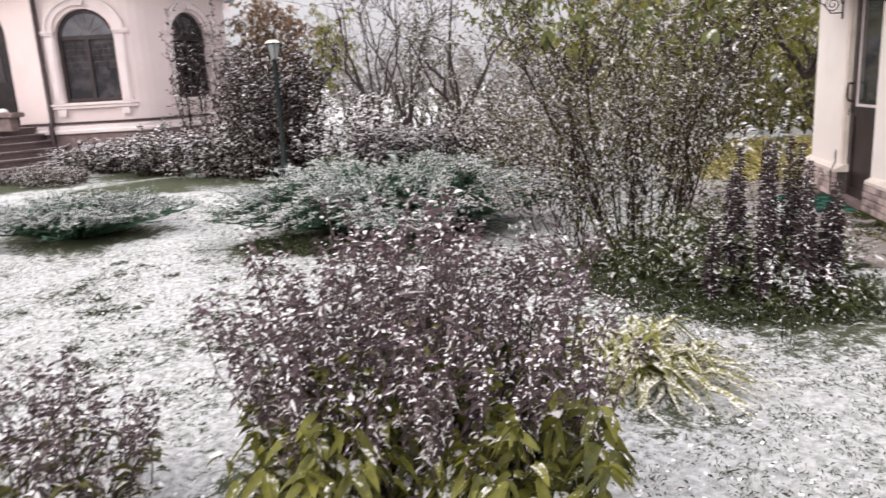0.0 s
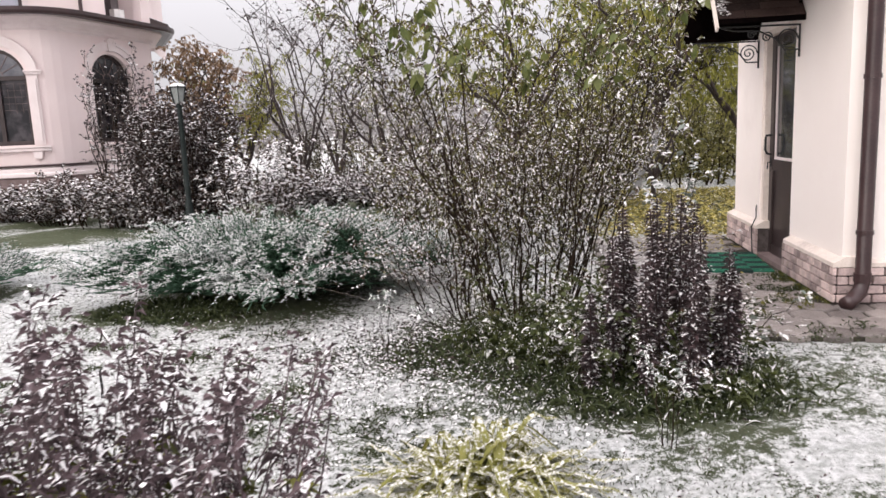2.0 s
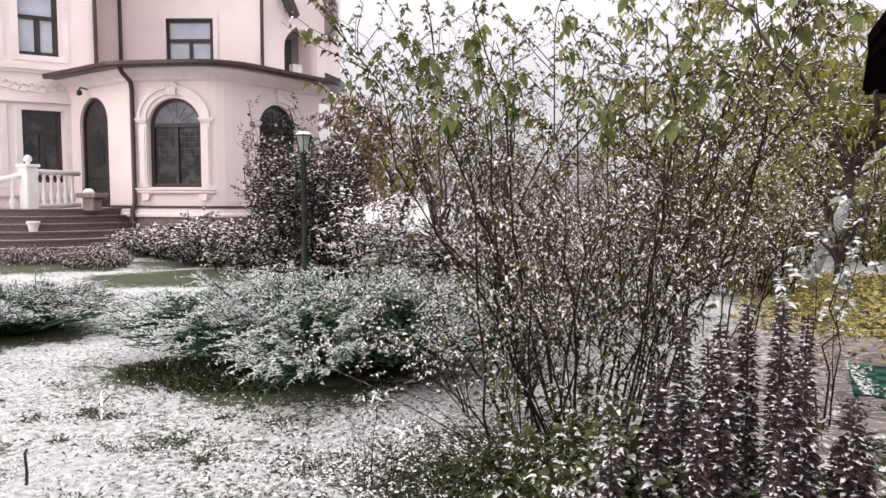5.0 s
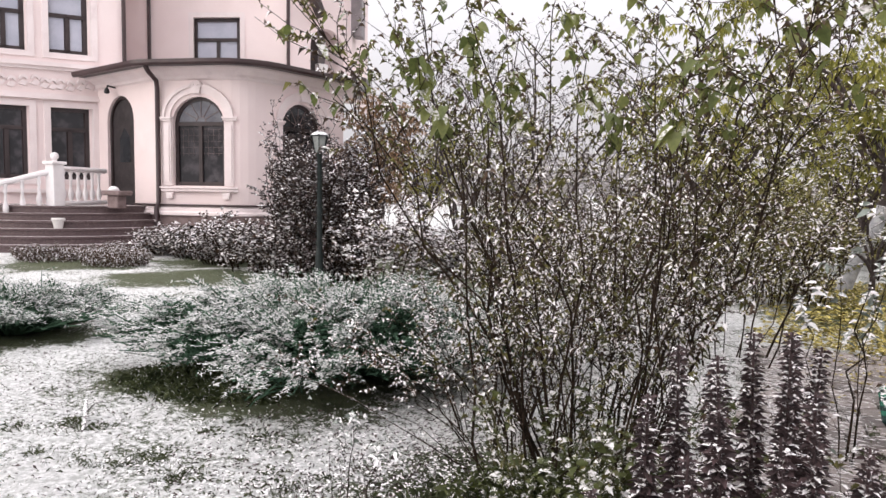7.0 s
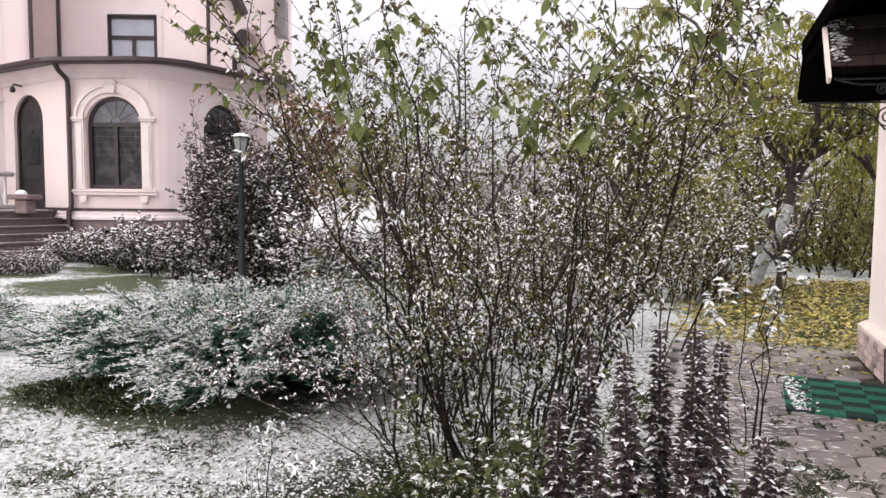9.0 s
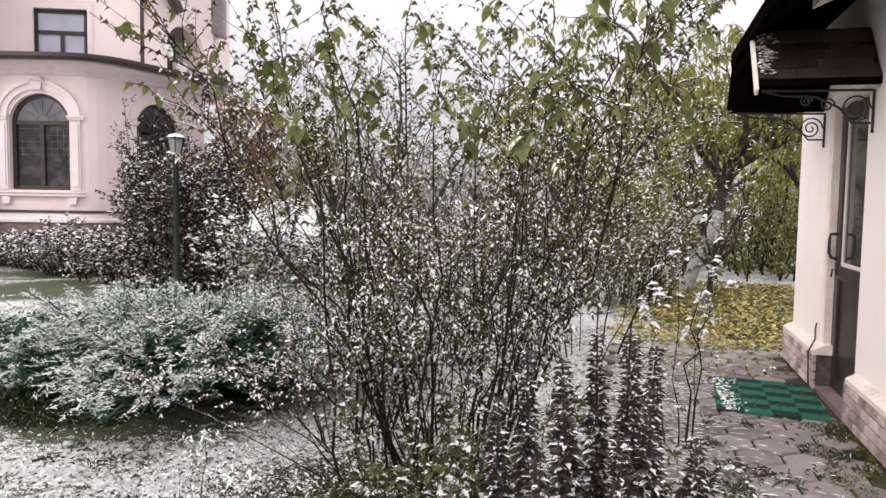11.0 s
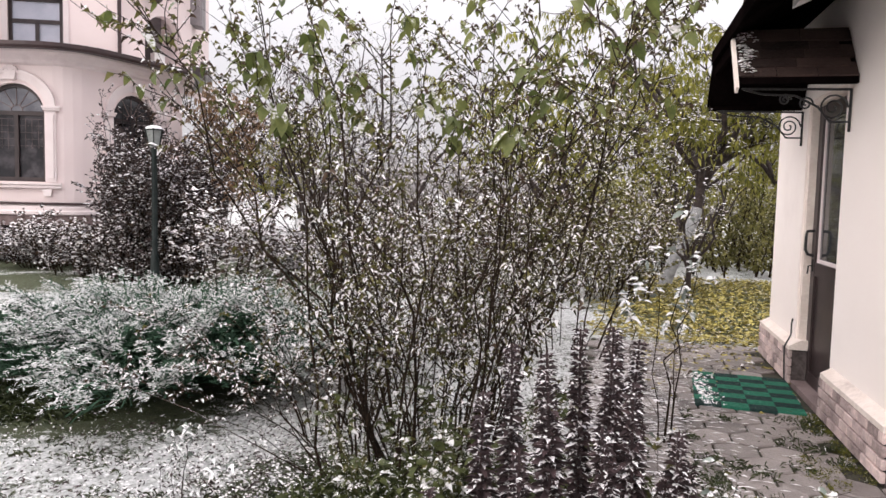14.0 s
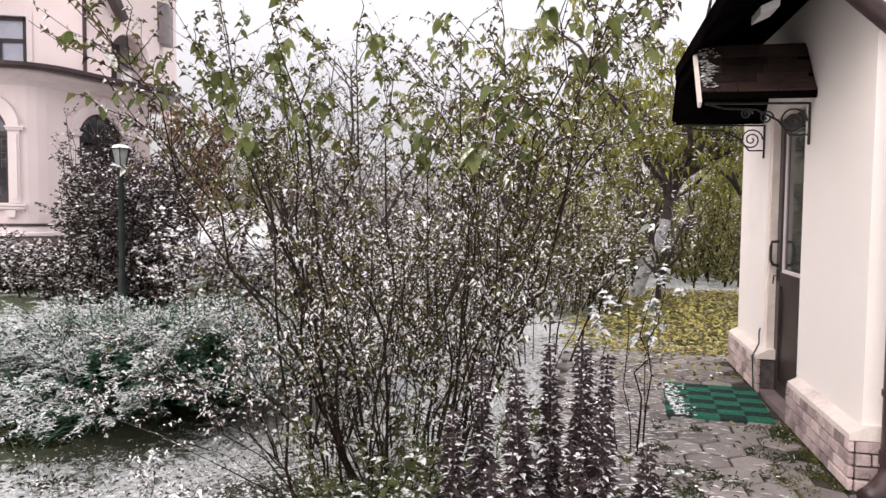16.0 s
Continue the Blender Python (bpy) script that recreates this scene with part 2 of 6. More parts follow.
def curtain_pane_material():
    m, n, l, p = nodes_of("curtained_pane")
    wave = n.new("ShaderNodeTexNoise")
    wave.inputs["Scale"].default_value, wave.inputs["Detail"].default_value = 4.0, 4.0
    l.new(n.new("ShaderNodeNewGeometry").outputs["Position"], wave.inputs["Vector"])
    l.new(mix_node(n, l, ramp(n, l, wave.outputs["Fac"], 0.42, 0.7), (0.016, 0.015, 0.018), (0.065, 0.058, 0.064)), p.inputs["Base Color"])
    p.inputs["Roughness"].default_value, p.inputs["Specular IOR Level"].default_value = 0.1, 0.5
    return m


M_PANE, M_CURTAIN = pane_material(), curtain_pane_material()
# grey of the ribbed side panel, also painted shade on the loggia wall
M_PANEL_SHADE = surface("ribbed_panel_and_loggia_shade", (0.16, 0.14, 0.145), (0.26, 0.23, 0.235), 3.0, 0.6, bump=0.2)
M_DIMPANE = surface("fanlight_pane_with_curtain", (0.10, 0.10, 0.115), (0.20, 0.20, 0.22), 3.0, 0.12, bump=0)
M_BRIGHTPANE = surface("pale_blue_grey_upper_pane", (0.38, 0.39, 0.46), (0.5, 0.5, 0.57), 2.0, 0.12, bump=0)


# ---- mesh tools ----
class Solid:
    """Collects vertices and faces of one mesh."""

    def __init__(self):
        self.v, self.f = [], []

    def add(self, verts, faces):
        k = len(self.v)
        self.v += [tuple(q) for q in verts]
        self.f += [tuple(i + k for i in face) for face in faces]
        return self

    def box(self, a, b, m=None, chamfer=0.0):
        (x0, y0, z0), (x1, y1, z1) = a, b
        if chamfer <= 0:
            vs = [(x, y, z) for z in (z0, z1) for x, y in ((x0, y0), (x1, y0), (x1, y1), (x0, y1))]
            fs = [(3, 2, 1, 0), (4, 5, 6, 7), (0, 1, 5, 4), (1, 2, 6, 5), (2, 3, 7, 6), (3, 0, 4, 7)]
        else:
            c = chamfer
            rings = [(z0, c), (z0 + c, 0), (z1 - c, 0), (z1, c)]
            vs, fs = [], []
            for z, i in rings:
                for x, y in ((x0 + c, y0), (x1 - c, y0), (x1, y0 + c), (x1, y1 - c), (x1 - c, y1), (x0 + c, y1), (x0, y1 - c), (x0, y0 + c)):
                    cx, cy = (x0 + x1) / 2, (y0 + y1) / 2
                    vs.append((cx + (x - cx) * (1 - i / max(1e-6, abs(x1 - x0) / 2)), cy + (y - cy) * (1 - i / max(1e-6, abs(y1 - y0) / 2)), z))
            for r in range(3):
                for i in range(8):
                    j = (i + 1) % 8
                    fs.append((r * 8 + i, r * 8 + j, r * 8 + 8 + j, r * 8 + 8 + i))
            fs += [tuple(range(7, -1, -1)), tuple(range(24, 32))]
        if m is not None:
            vs = [m @ Vector(q) for q in vs]
        return self.add(vs, fs)

    def tube(self, pts, radii, sides=6, closed_ends=True):
        pts = [Vector(q) for q in pts]
        if isinstance(radii, (int, float)):
            radii = [radii] * len(pts)
        vs, fs = [], []
        side = None
        for i, q in enumerate(pts):
            d = (pts[min(i + 1, len(pts) - 1)] - pts[max(i - 1, 0)]).normalized()
            ref = side if side is not None else (Vector((1, 0, 0)) if abs(d.x) < 0.8 else Vector((0, 1, 0)))
            u = (ref - d * ref.dot(d)).normalized()
            side = u
            w = d.cross(u)
            for k in range(sides):
                a = 2 * math.pi * k / sides
                vs.append(q + (u * math.cos(a) + w * math.sin(a)) * radii[i])
        for i in range(len(pts) - 1):
            for k in range(sides):
                j = (k + 1) % sides
                fs.append((i * sides + k, i * sides + j, i * sides + sides + j, i * sides + sides + k))
        if closed_ends:
            fs += [tuple(range(sides - 1, -1, -1)), tuple(range((len(pts) - 1) * sides, len(pts) * sides))]
        return self.add(vs, fs)

    def lathe(self, at, profile, sides=12):
        x, y, z = at
        return self.tube([(x, y, z + h) for _, h in profile], [max(r, 1e-4) for r, _ in profile], sides)

    def strip(self, a, b):
        """Quads between two rows of points."""
        k = len(a)
        return self.add(list(a) + list(b), [(i, i + 1, k + i + 1, k + i) for i in range(k - 1)])


def part(name, solid, material, parent=None, label="", smooth=False):
    me = bpy.data.meshes.new(name)
    me.from_pydata([tuple(q) for q in solid.v], [], solid.f)
    me.materials.append(material)
    if smooth:
        me.shade_smooth()
    me.update()
    ob = new(name, me)
    if parent is not None:
        ob.parent = parent
    if label:
        tagged(ob, label)
    return ob


def thing(name, label, category, group="", kind="", at=None):
    ob = new(name)
    ob.empty_display_size = 0.1
    if at:
        ob.location = at
        bpy.context.view_layer.update()
    return tagged(ob, label, category, group, kind)


def fast_mesh(name, verts, tris, material, parent=None):
    """A mesh of triangles from arrays."""
    me = bpy.data.meshes.new(name)
    verts, tris = np.asarray(verts, np.float32).reshape(-1, 3), np.asarray(tris, np.int32).reshape(-1, 3)
    me.vertices.add(len(verts))
    me.vertices.foreach_set("co", verts.ravel())
    me.loops.add(tris.size)
    me.loops.foreach_set("vertex_index", tris.ravel())
    me.polygons.add(len(tris))
    me.polygons.foreach_set("loop_start", np.arange(0, tris.size, 3, dtype=np.int32))
    me.materials.append(material)
    me.update(calc_edges=True)
    ob = new(name, me)
    if parent is not None:
        ob.parent = parent
        ob["kind"] = "stuff"
    return ob


def unit(a):
    return a / np.maximum(np.linalg.norm(a, axis=-1, keepdims=True), 1e-9)


RNG = np.random.default_rng(7)


def leaf_arrays(base, way, length, width, droop=0.25, roll=0.8):
    """Folded, drooping leaves: four triangles each."""
    n = len(base)
    way = unit(np.asarray(way, float))
    length, width = np.broadcast_to(length, n)[:, None], np.broadcast_to(width, n)[:, None]
    side = unit(np.cross(way, np.array([0, 0, 1.0])) + 1e-5)
    up = np.cross(side, way)
    a = RNG.normal(0, roll, n)[:, None]
    side, up = side * np.cos(a) + up * np.sin(a), up * np.cos(a) - side * np.sin(a)
    mid = base + way * length * 0.5
    fall = np.array([0, 0, -1.0]) * length * droop
    tip = base + way * length * 0.97 + fall
    lift = up * width * 0.35
    v = np.stack([base, mid + side * width * 0.5 + lift, mid + fall * 0.3, mid - side * width * 0.5 + lift, tip], 1)
    t = np.array([[0, 1, 2], [0, 2, 3], [1, 4, 2], [2, 4, 3]])
    return v.reshape(-1, 3), (np.arange(n)[:, None, None] * 5 + t[None]).reshape(-1, 3)


def broad_leaf_arrays(base, way, length, width, droop=0.25, roll=0.8, heart=0.0):
    """Larger leaves with a rounded outline, a folded midrib and a drooping tip: twelve triangles each."""
    n = len(base)
    way = unit(np.asarray(way, float))
    length, width = np.broadcast_to(length, n)[:, None], np.broadcast_to(width, n)[:, None]
    side = unit(np.cross(way, np.array([0, 0, 1.0])) + 1e-5)
    up = np.cross(side, way)
    a = RNG.normal(0, roll, n)[:, None]
    side, up = side * np.cos(a) + up * np.sin(a), up * np.cos(a) - side * np.sin(a)
    curl = RNG.uniform(0.2, 0.6, n)[:, None]
    rows = [base]
    for f, w in ((0.2, 0.78 + heart), (0.5, 1.0), (0.78, 0.62)):
        mid = base + way * length * f + np.array([0, 0, -1.0]) * length * droop * f * f
        edge = up * width * curl * 0.5 * w
        rows += [mid + side * width * 0.5 * w + edge - way * length * 0.12 * heart * (f < 0.3), mid, mid - side * width * 0.5 * w + edge - way * length * 0.12 * heart * (f < 0.3)]
    rows.append(base + way * length + np.array([0, 0, -1.0]) * length * droop)
    v = np.stack(rows, 1)
    t = [[0, 1, 2], [0, 2, 3]]
    for r in (1, 4):
        t += [[r, r + 3, r + 4], [r, r + 4, r + 1], [r + 1, r + 4, r + 5], [r + 1, r + 5, r + 2]]
    t += [[7, 10, 8], [8, 10, 9]]
    t = np.array(t)
    return v.reshape(-1, 3), (np.arange(n)[:, None, None] * 11 + t[None]).reshape(-1, 3)


def needle_arrays(base, way, length, width):
    """Short needle sprigs: folded diamonds of two triangles."""
    n = len(base)
    way = unit(np.asarray(way, float))
    length, width = np.broadcast_to(length, n)[:, None], np.broadcast_to(width, n)[:, None]
    side = unit(np.cross(way, RNG.normal(0, 0.5, (n, 3)) + np.array([0, 0, 1.0])) + 1e-5)
    mid = base + way * length * 0.45
    v = np.stack([base, mid + side * width * 0.5, base + way * length, mid - side * width * 0.5 - np.array([0, 0, 0.15]) * width], 1)
    return v.reshape(-1, 3), (np.arange(n)[:, None, None] * 4 + np.array([[0, 1, 2], [0, 2, 3]])[None]).reshape(-1, 3)


def snow_dabs(places, size, flat=0.25):
    """Little cushions of snow lying level on leaves and twigs: six-sided low caps."""
    places = np.asarray(places, float)
    n = len(places)
    r = size * RNG.uniform(0.45, 1.25, n)
    a0 = RNG.uniform(0, 2 * np.pi, n)
    stretch = RNG.uniform(1.0, 1.7, n)
    k = np.arange(6) * np.pi / 3
    x, y = np.cos(k)[None] * stretch[:, None], np.sin(k)[None] / stretch[:, None] * 1.15
    ca, sa = np.cos(a0)[:, None], np.sin(a0)[:, None]
    ring = np.stack([x * ca - y * sa, x * sa + y * ca, RNG.normal(-0.1, 0.22, (n, 6))], -1) * r[:, None, None]
    top = np.stack([np.zeros(n), np.zeros(n), r * RNG.uniform(0.25, 0.55, n)], -1)
    v = np.concatenate([places[:, None] + ring, (places + top)[:, None]], 1)
    t = np.array([[i, (i + 1) % 6, 6] for i in range(6)])
    return v.reshape(-1, 3), (np.arange(n)[:, None, None] * 7 + t[None]).reshape(-1, 3)


def join_arrays(parts):
    vs, ts, k = [], [], 0
    for v, t in parts:
        vs.append(v)
        ts.append(t + k)
        k += len(v)
    return np.concatenate(vs), np.concatenate(ts)


def tube_arrays(paths, radii, sides=4):
    """Many tapered twigs at once: paths (n, k, 3), radii (n, k)."""
    paths, radii = np.asarray(paths, float), np.asarray(radii, float)
    n, k, _ = paths.shape
    d = unit(np.gradient(paths, axis=1))
    ref = np.where(np.abs(d[..., :1]) < 0.8, np.array([1.0, 0, 0]), np.array([0, 1.0, 0]))
    u = unit(np.cross(d, ref))
    w = np.cross(d, u)
    a = np.arange(sides) * 2 * np.pi / sides
    ring = u[:, :, None] * np.cos(a)[:, None] + w[:, :, None] * np.sin(a)[:, None]
    v = paths[:, :, None] + ring * radii[:, :, None, None]
    i = np.arange(k - 1)[:, None] * sides
    j = np.arange(sides)[None]
    q = np.stack([i + j, i + (j + 1) % sides, i + sides + (j + 1) % sides, i + sides + j], -1).reshape(-1, 4)
    t = np.concatenate([q[:, [0, 1, 2]], q[:, [0, 2, 3]]])
    return v.reshape(-1, 3), (np.arange(n)[:, None, None] * k * sides + t[None]).reshape(-1, 3)


def bend(starts, ways, lengths, curve, wobble=0.06, k=6):
    """Curved shoots: from starts along ways, bending by curve (n, 3) towards the tip."""
    s = np.linspace(0, 1, k)[None, :, None]
    p = starts[:, None] + unit(ways)[:, None] * lengths[:, None, None] * s + curve[:, None] * (s ** 2)
    jitter = RNG.normal(0, 1, p.shape) * wobble * lengths[:, None, None] * np.minimum(s * 2, 1) * 0.3
    return p + jitter


def along(paths, s):
    """Points and directions at the fractions s (n, m) of the paths."""
    n, k, _ = paths.shape
    x = np.clip(s * (k - 1), 0, k - 1.001)
    i = x.astype(int)
    f = (x - i)[..., None]
    r = np.arange(n)[:, None]
    a, b = paths[r, i], paths[r, i + 1]
    return a + (b - a) * f, unit(b - a)


def scatter_ways(n, up=0.3):
    a = RNG.uniform(0, 2 * np.pi, n)
    return unit(np.stack([np.cos(a), np.sin(a), RNG.normal(up, 0.35, n)], -1))


# ---- ground ----
def make_ground():
    xs = np.unique(np.concatenate([np.linspace(-600, -30, 12), np.linspace(-30, -8, 45), np.linspace(-8, 1.5, 191), np.linspace(1.5, 30, 40), np.linspace(30, 600, 12)]))
    ys = np.unique(np.concatenate([np.linspace(-600, -20, 10), np.linspace(-20, -6.5, 20), np.linspace(-6.5, 4, 211), np.linspace(4, 30, 60), np.linspace(30, 900, 14)]))
    gx, gy = np.meshgrid(xs, ys)
    z = np.zeros_like(gx)
    near = (gx > -12) & (gx < 3) & (gy > -9) & (gy < 12)
    for i, j in zip(*np.nonzero(near)):
        q = Vector((gx[i, j], gy[i, j], 0))
        z[i, j] = noise.noise(q * 0.8) * 0.025 + noise.noise(q * 5.0) * 0.020 + noise.noise(q * 14.0) * 0.015
    lane = np.clip((gx + 1.62) / 0.2, 0, 1) * np.clip((3.7 - gy) / 0.3, 0, 1) * np.clip((gy + 1.1) / 0.3, 0, 1)
    z = z * (1 - lane) - 0.045 * lane
    v = np.stack([gx, gy, z], -1).reshape(-1, 3)
    w, h = len(xs), len(ys)
    i = (np.arange(h - 1)[:, None] * w + np.arange(w - 1)[None]).ravel()
    t = np.concatenate([np.stack([i, i + 1, i + w + 1], -1), np.stack([i, i + w + 1, i + w], -1)])
    ob = fast_mesh("ground", v, t, M_GROUND)
    ob.data.shade_smooth()
    tagged(ob, "lawn thinly covered with fresh wet snow", "ground", kind="structure")


make_ground()

# ---- paved lane beside the outbuilding ----
pavement = thing("pavement", "wet grey hexagonal pavers with mossy joints beside the wall", "pavement", kind="structure")
bed = Solid().box((-1.5, -0.78, -0.06), (0.02, 3.35, -0.014)).box((0.02, -0.78, -0.06), (4.0, 0.0, -0.014))
part("joint_bed", bed, M_JOINT, pavement)


def hexagon_mesh(r, h):
    s = Solid()
    low = [(r * math.cos(a), r * math.sin(a), -0.04) for a in (math.pi / 3 * i + math.pi / 6 for i in range(6))]
    top = [(x, y, h - 0.008) for x, y, _ in low]
    cap = [(x * 0.93, y * 0.93, h) for x, y, _ in low]
    s.add(low + top + cap, [(i, (i + 1) % 6, 6 + (i + 1) % 6, 6 + i) for i in range(6)] + [(6 + i, 6 + (i + 1) % 6, 12 + (i + 1) % 6, 12 + i) for i in range(6)] + [tuple(range(12, 18))])
    me = bpy.data.meshes.new("paver")
    me.from_pydata(s.v, [], s.f)
    me.materials.append(M_PAVER)
    return me


# ---- outbuilding beside the lane ----
def outbuilding():
    b = thing("outbuilding", "cream plastered outbuilding with a brick plinth and dark trim", "building", kind="structure")
    wall_x, top = 0.06, 2.74
    for lo, hi in (((wall_x, 0.03, 0.30), (0.36, 1.17, top)), ((wall_x, 2.10, 0.30), (0.36, 3.05, top)), ((wall_x, 1.17, 2.12), (0.36, 2.10, top)),
                   ((0.36, 0.03, 0.30), (5.0, 0.33, 2.70)), ((0.36, 2.75, 0.30), (5.0, 3.05, top)), ((4.7, 0.33, 0.30), (5.0, 2.75, top))):
        part("wall", Solid().box(lo, hi), M_WALL, b)
    # roof whose boarded eave overhangs the wall and the top of the door canopy
    ex, ez, pitch = -0.62, 2.44, 0.45

    def slab(xa, xb, ya, yb, low, high):
        return Solid().add([(x, y, ez + pitch * (x - ex) + h) for h in (low, high) for x, y in ((xa, ya), (xb, ya), (xb, yb), (xa, yb))],
                           [(3, 2, 1, 0), (4, 5, 6, 7), (0, 1, 5, 4), (1, 2, 6, 5), (2, 3, 7, 6), (3, 0, 4, 7)])

    part("roof_slope", slab(ex, -0.33, -0.2, 2.06, 0.0, 0.05), M_ROOF, b)
    part("roof_slope", slab(-0.33, 2.5, -0.2, 3.3, 0.0, 0.05), M_ROOF, b)
    for k in range(7):
        xa = ex + 0.01 + k * 0.096
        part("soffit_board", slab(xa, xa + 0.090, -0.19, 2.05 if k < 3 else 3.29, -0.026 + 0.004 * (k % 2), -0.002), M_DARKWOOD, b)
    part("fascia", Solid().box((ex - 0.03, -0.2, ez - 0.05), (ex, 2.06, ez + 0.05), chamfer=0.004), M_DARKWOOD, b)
    far = Solid().add([(2.5, -0.2, 3.894), (5.6, -0.2, 2.5), (5.6, 3.3, 2.5), (2.5, 3.3, 3.894), (2.5, -0.2, 3.844), (5.6, -0.2, 2.44), (5.6, 3.3, 2.44), (2.5, 3.3, 3.844)], [(0, 1, 2, 3), (7, 6, 5, 4), (0, 4, 5, 1), (2, 6, 7, 3), (1, 5, 6, 2)])
    part("roof_slope", far, M_ROOF, b)
    for y in (0.03, 2.75):
        gable = Solid().add([(x, yy, z) for yy in (y, y + 0.3) for x, z in ((0.06, 2.735), (5.0, 2.70), (2.5, 3.83))], [(0, 1, 2), (5, 4, 3), (0, 3, 4, 1), (1, 4, 5, 2), (2, 5, 3, 0)])
        part("gable", gable, M_WALL, b)
    # flat white box added at a white patch of unknown origin
    part("soffit_lamp", slab(-0.36, -0.26, 0.56, 0.80, -0.075, -0.028), M_WHITE, b, "flat white box under the eave")
    core = Solid().box((0.022, 0.022, -0.05), (0.5, 1.098, 0.262)).box((0.022, 2.0, -0.05), (0.5, 3.09, 0.262)).box((0.5, 0.022, -0.05), (5.0, 0.3, 0.262)).box((0.3, 2.7, -0.05), (5.0, 3.09, 0.262))
    part("plinth_core", core, M_MORTAR, b)
    # the cap of the plinth slopes up to the plaster
    for y0, y1 in ((-0.005, 1.12), (1.98, 3.115)):
        cap = Solid().add([(-0.006, y0, 0.262), (-0.006, y1, 0.262), (-0.006, y1, 0.292), (-0.006, y0, 0.292), (0.075, y0, 0.335), (0.075, y1, 0.335), (0.2, y0, 0.262), (0.2, y1, 0.262), (0.2, y0, 0.335), (0.2, y1, 0.335)],
                          [(0, 1, 2, 3)[::-1], (3, 2, 5, 4)[::-1], (0, 3, 4, 8, 6), (1, 7, 9, 5, 2), (0, 6, 7, 1), (4, 5, 9, 8)[::-1]])
        part("plinth_cap", cap, M_CAP, b)
    part("plinth_cap", Solid().add([(0.2, -0.006, 0.262), (5.0, -0.006, 0.262), (5.0, -0.006, 0.292), (0.2, -0.006, 0.292), (0.2, 0.05, 0.335), (5.0, 0.05, 0.335)], [(0, 1, 2, 3), (3, 2, 5, 4)]), M_CAP, b)
    # reveals, lintel and the door
    door = thing("door", "half-glazed dark brown door in a pale frame, closed", "door", kind="structure")
    door.name = "door_1"
    jamb = Solid().box((0.075, 2.045, 0.02), (0.2, 2.10, 2.12)).box((0.075, 1.17, 0.02), (0.2, 1.20, 2.12)).box((0.075, 1.2, 2.07), (0.2, 2.045, 2.12))
    part("door_casing", jamb, M_CAP, door, "pale grey casing")
    leaf = Solid()
    leaf.box((0.125, 1.20, 0.03), (0.175, 1.29, 2.07), chamfer=0.006).box((0.125, 1.94, 0.03), (0.175, 2.045, 2.07), chamfer=0.006)
    leaf.box((0.127, 1.29, 1.97), (0.175, 1.94, 2.07)).box((0.127, 1.29, 0.83), (0.175, 1.94, 0.93)).box((0.127, 1.29, 0.03), (0.175, 1.94, 0.12))
    part("door_frame", leaf, M_FRAME, door)
    part("lower_panel", Solid().box((0.145, 1.28, 0.11), (0.165, 1.95, 0.84)), M_FRAME, door)
    part("pane", Solid().box((0.15, 1.28, 0.92), (0.16, 1.95, 1.98)), M_PANE, door, "dark reflecting pane")
    bead = Solid().box((0.140, 1.91, 0.93), (0.15, 1.94, 1.97)).box((0.140, 1.29, 0.93), (0.15, 1.32, 1.97)).box((0.139, 1.29, 0.93), (0.15, 1.94, 0.955))
    part("glazing_bead", bead, M_TRIM, door, "thin silver glazing bead")
    grip = Solid().tube([(0.125, 1.985, 1.16), (0.075, 1.985, 1.155), (0.068, 1.985, 1.12), (0.068, 1.985, 1.02), (0.085, 1.985, 0.985), (0.125, 1.985, 0.975)], 0.011, 8)
    part("door_handle", grip, M_IRON, door, "black bow handle")
    part("key_plate", Solid().box((0.117, 1.97, 0.86), (0.126, 2.0, 0.95), chamfer=0.003).tube([(0.12, 1.985, 0.9), (0.095, 1.985, 0.9), (0.09, 1.985, 0.84)], 0.006, 6), M_IRON, door)
    part("threshold", Solid().box((0.02, 1.17, -0.02), (0.3, 2.1, 0.03)), M_STONE, door)
    # downpipe at the near corner, with its shoe and brackets
    pipe = thing("downpipe", "dark brown metal downpipe with a bent shoe on the corner", "pipe", kind="structure")
    run = Solid().tube([(-0.2, -0.12, 2.55), (-0.12, -0.10, 2.42), (0.15, -0.055, 2.2), (0.17, -0.05, 2.08), (0.17, -0.05, 0.16), (0.15, -0.065, 0.10), (0.08, -0.11, 0.045), (0.03, -0.15, 0.03)], 0.05, 14)
    part("pipe", run, M_PIPE, pipe, smooth=True)
    for zz in (0.5, 1.55):
        part("bracket", Solid().tube([(0.17, -0.05, zz), (0.17, -0.05, zz + 0.03)], 0.056, 14).box((0.16, -0.05, zz), (0.18, 0.03, zz + 0.03)), M_PIPE, pipe)
    part("shoe_collar", Solid().tube([(0.17, -0.05, 0.17), (0.17, -0.05, 0.23)], 0.057, 14), M_PIPE, pipe)
    # cable loop on the far pier
    cable = Solid().tube([(0.05, 2.16, 0.47), (0.035, 2.12, 0.44), (0.03, 2.09, 0.36), (-0.02, 2.06, 0.27), (-0.02, 2.03, 0.1), (-0.015, 2.02, 0.0)], 0.006, 6)
    part("cable", cable, M_IRON, b, "thin black cable")
    return b


BARN = outbuilding()


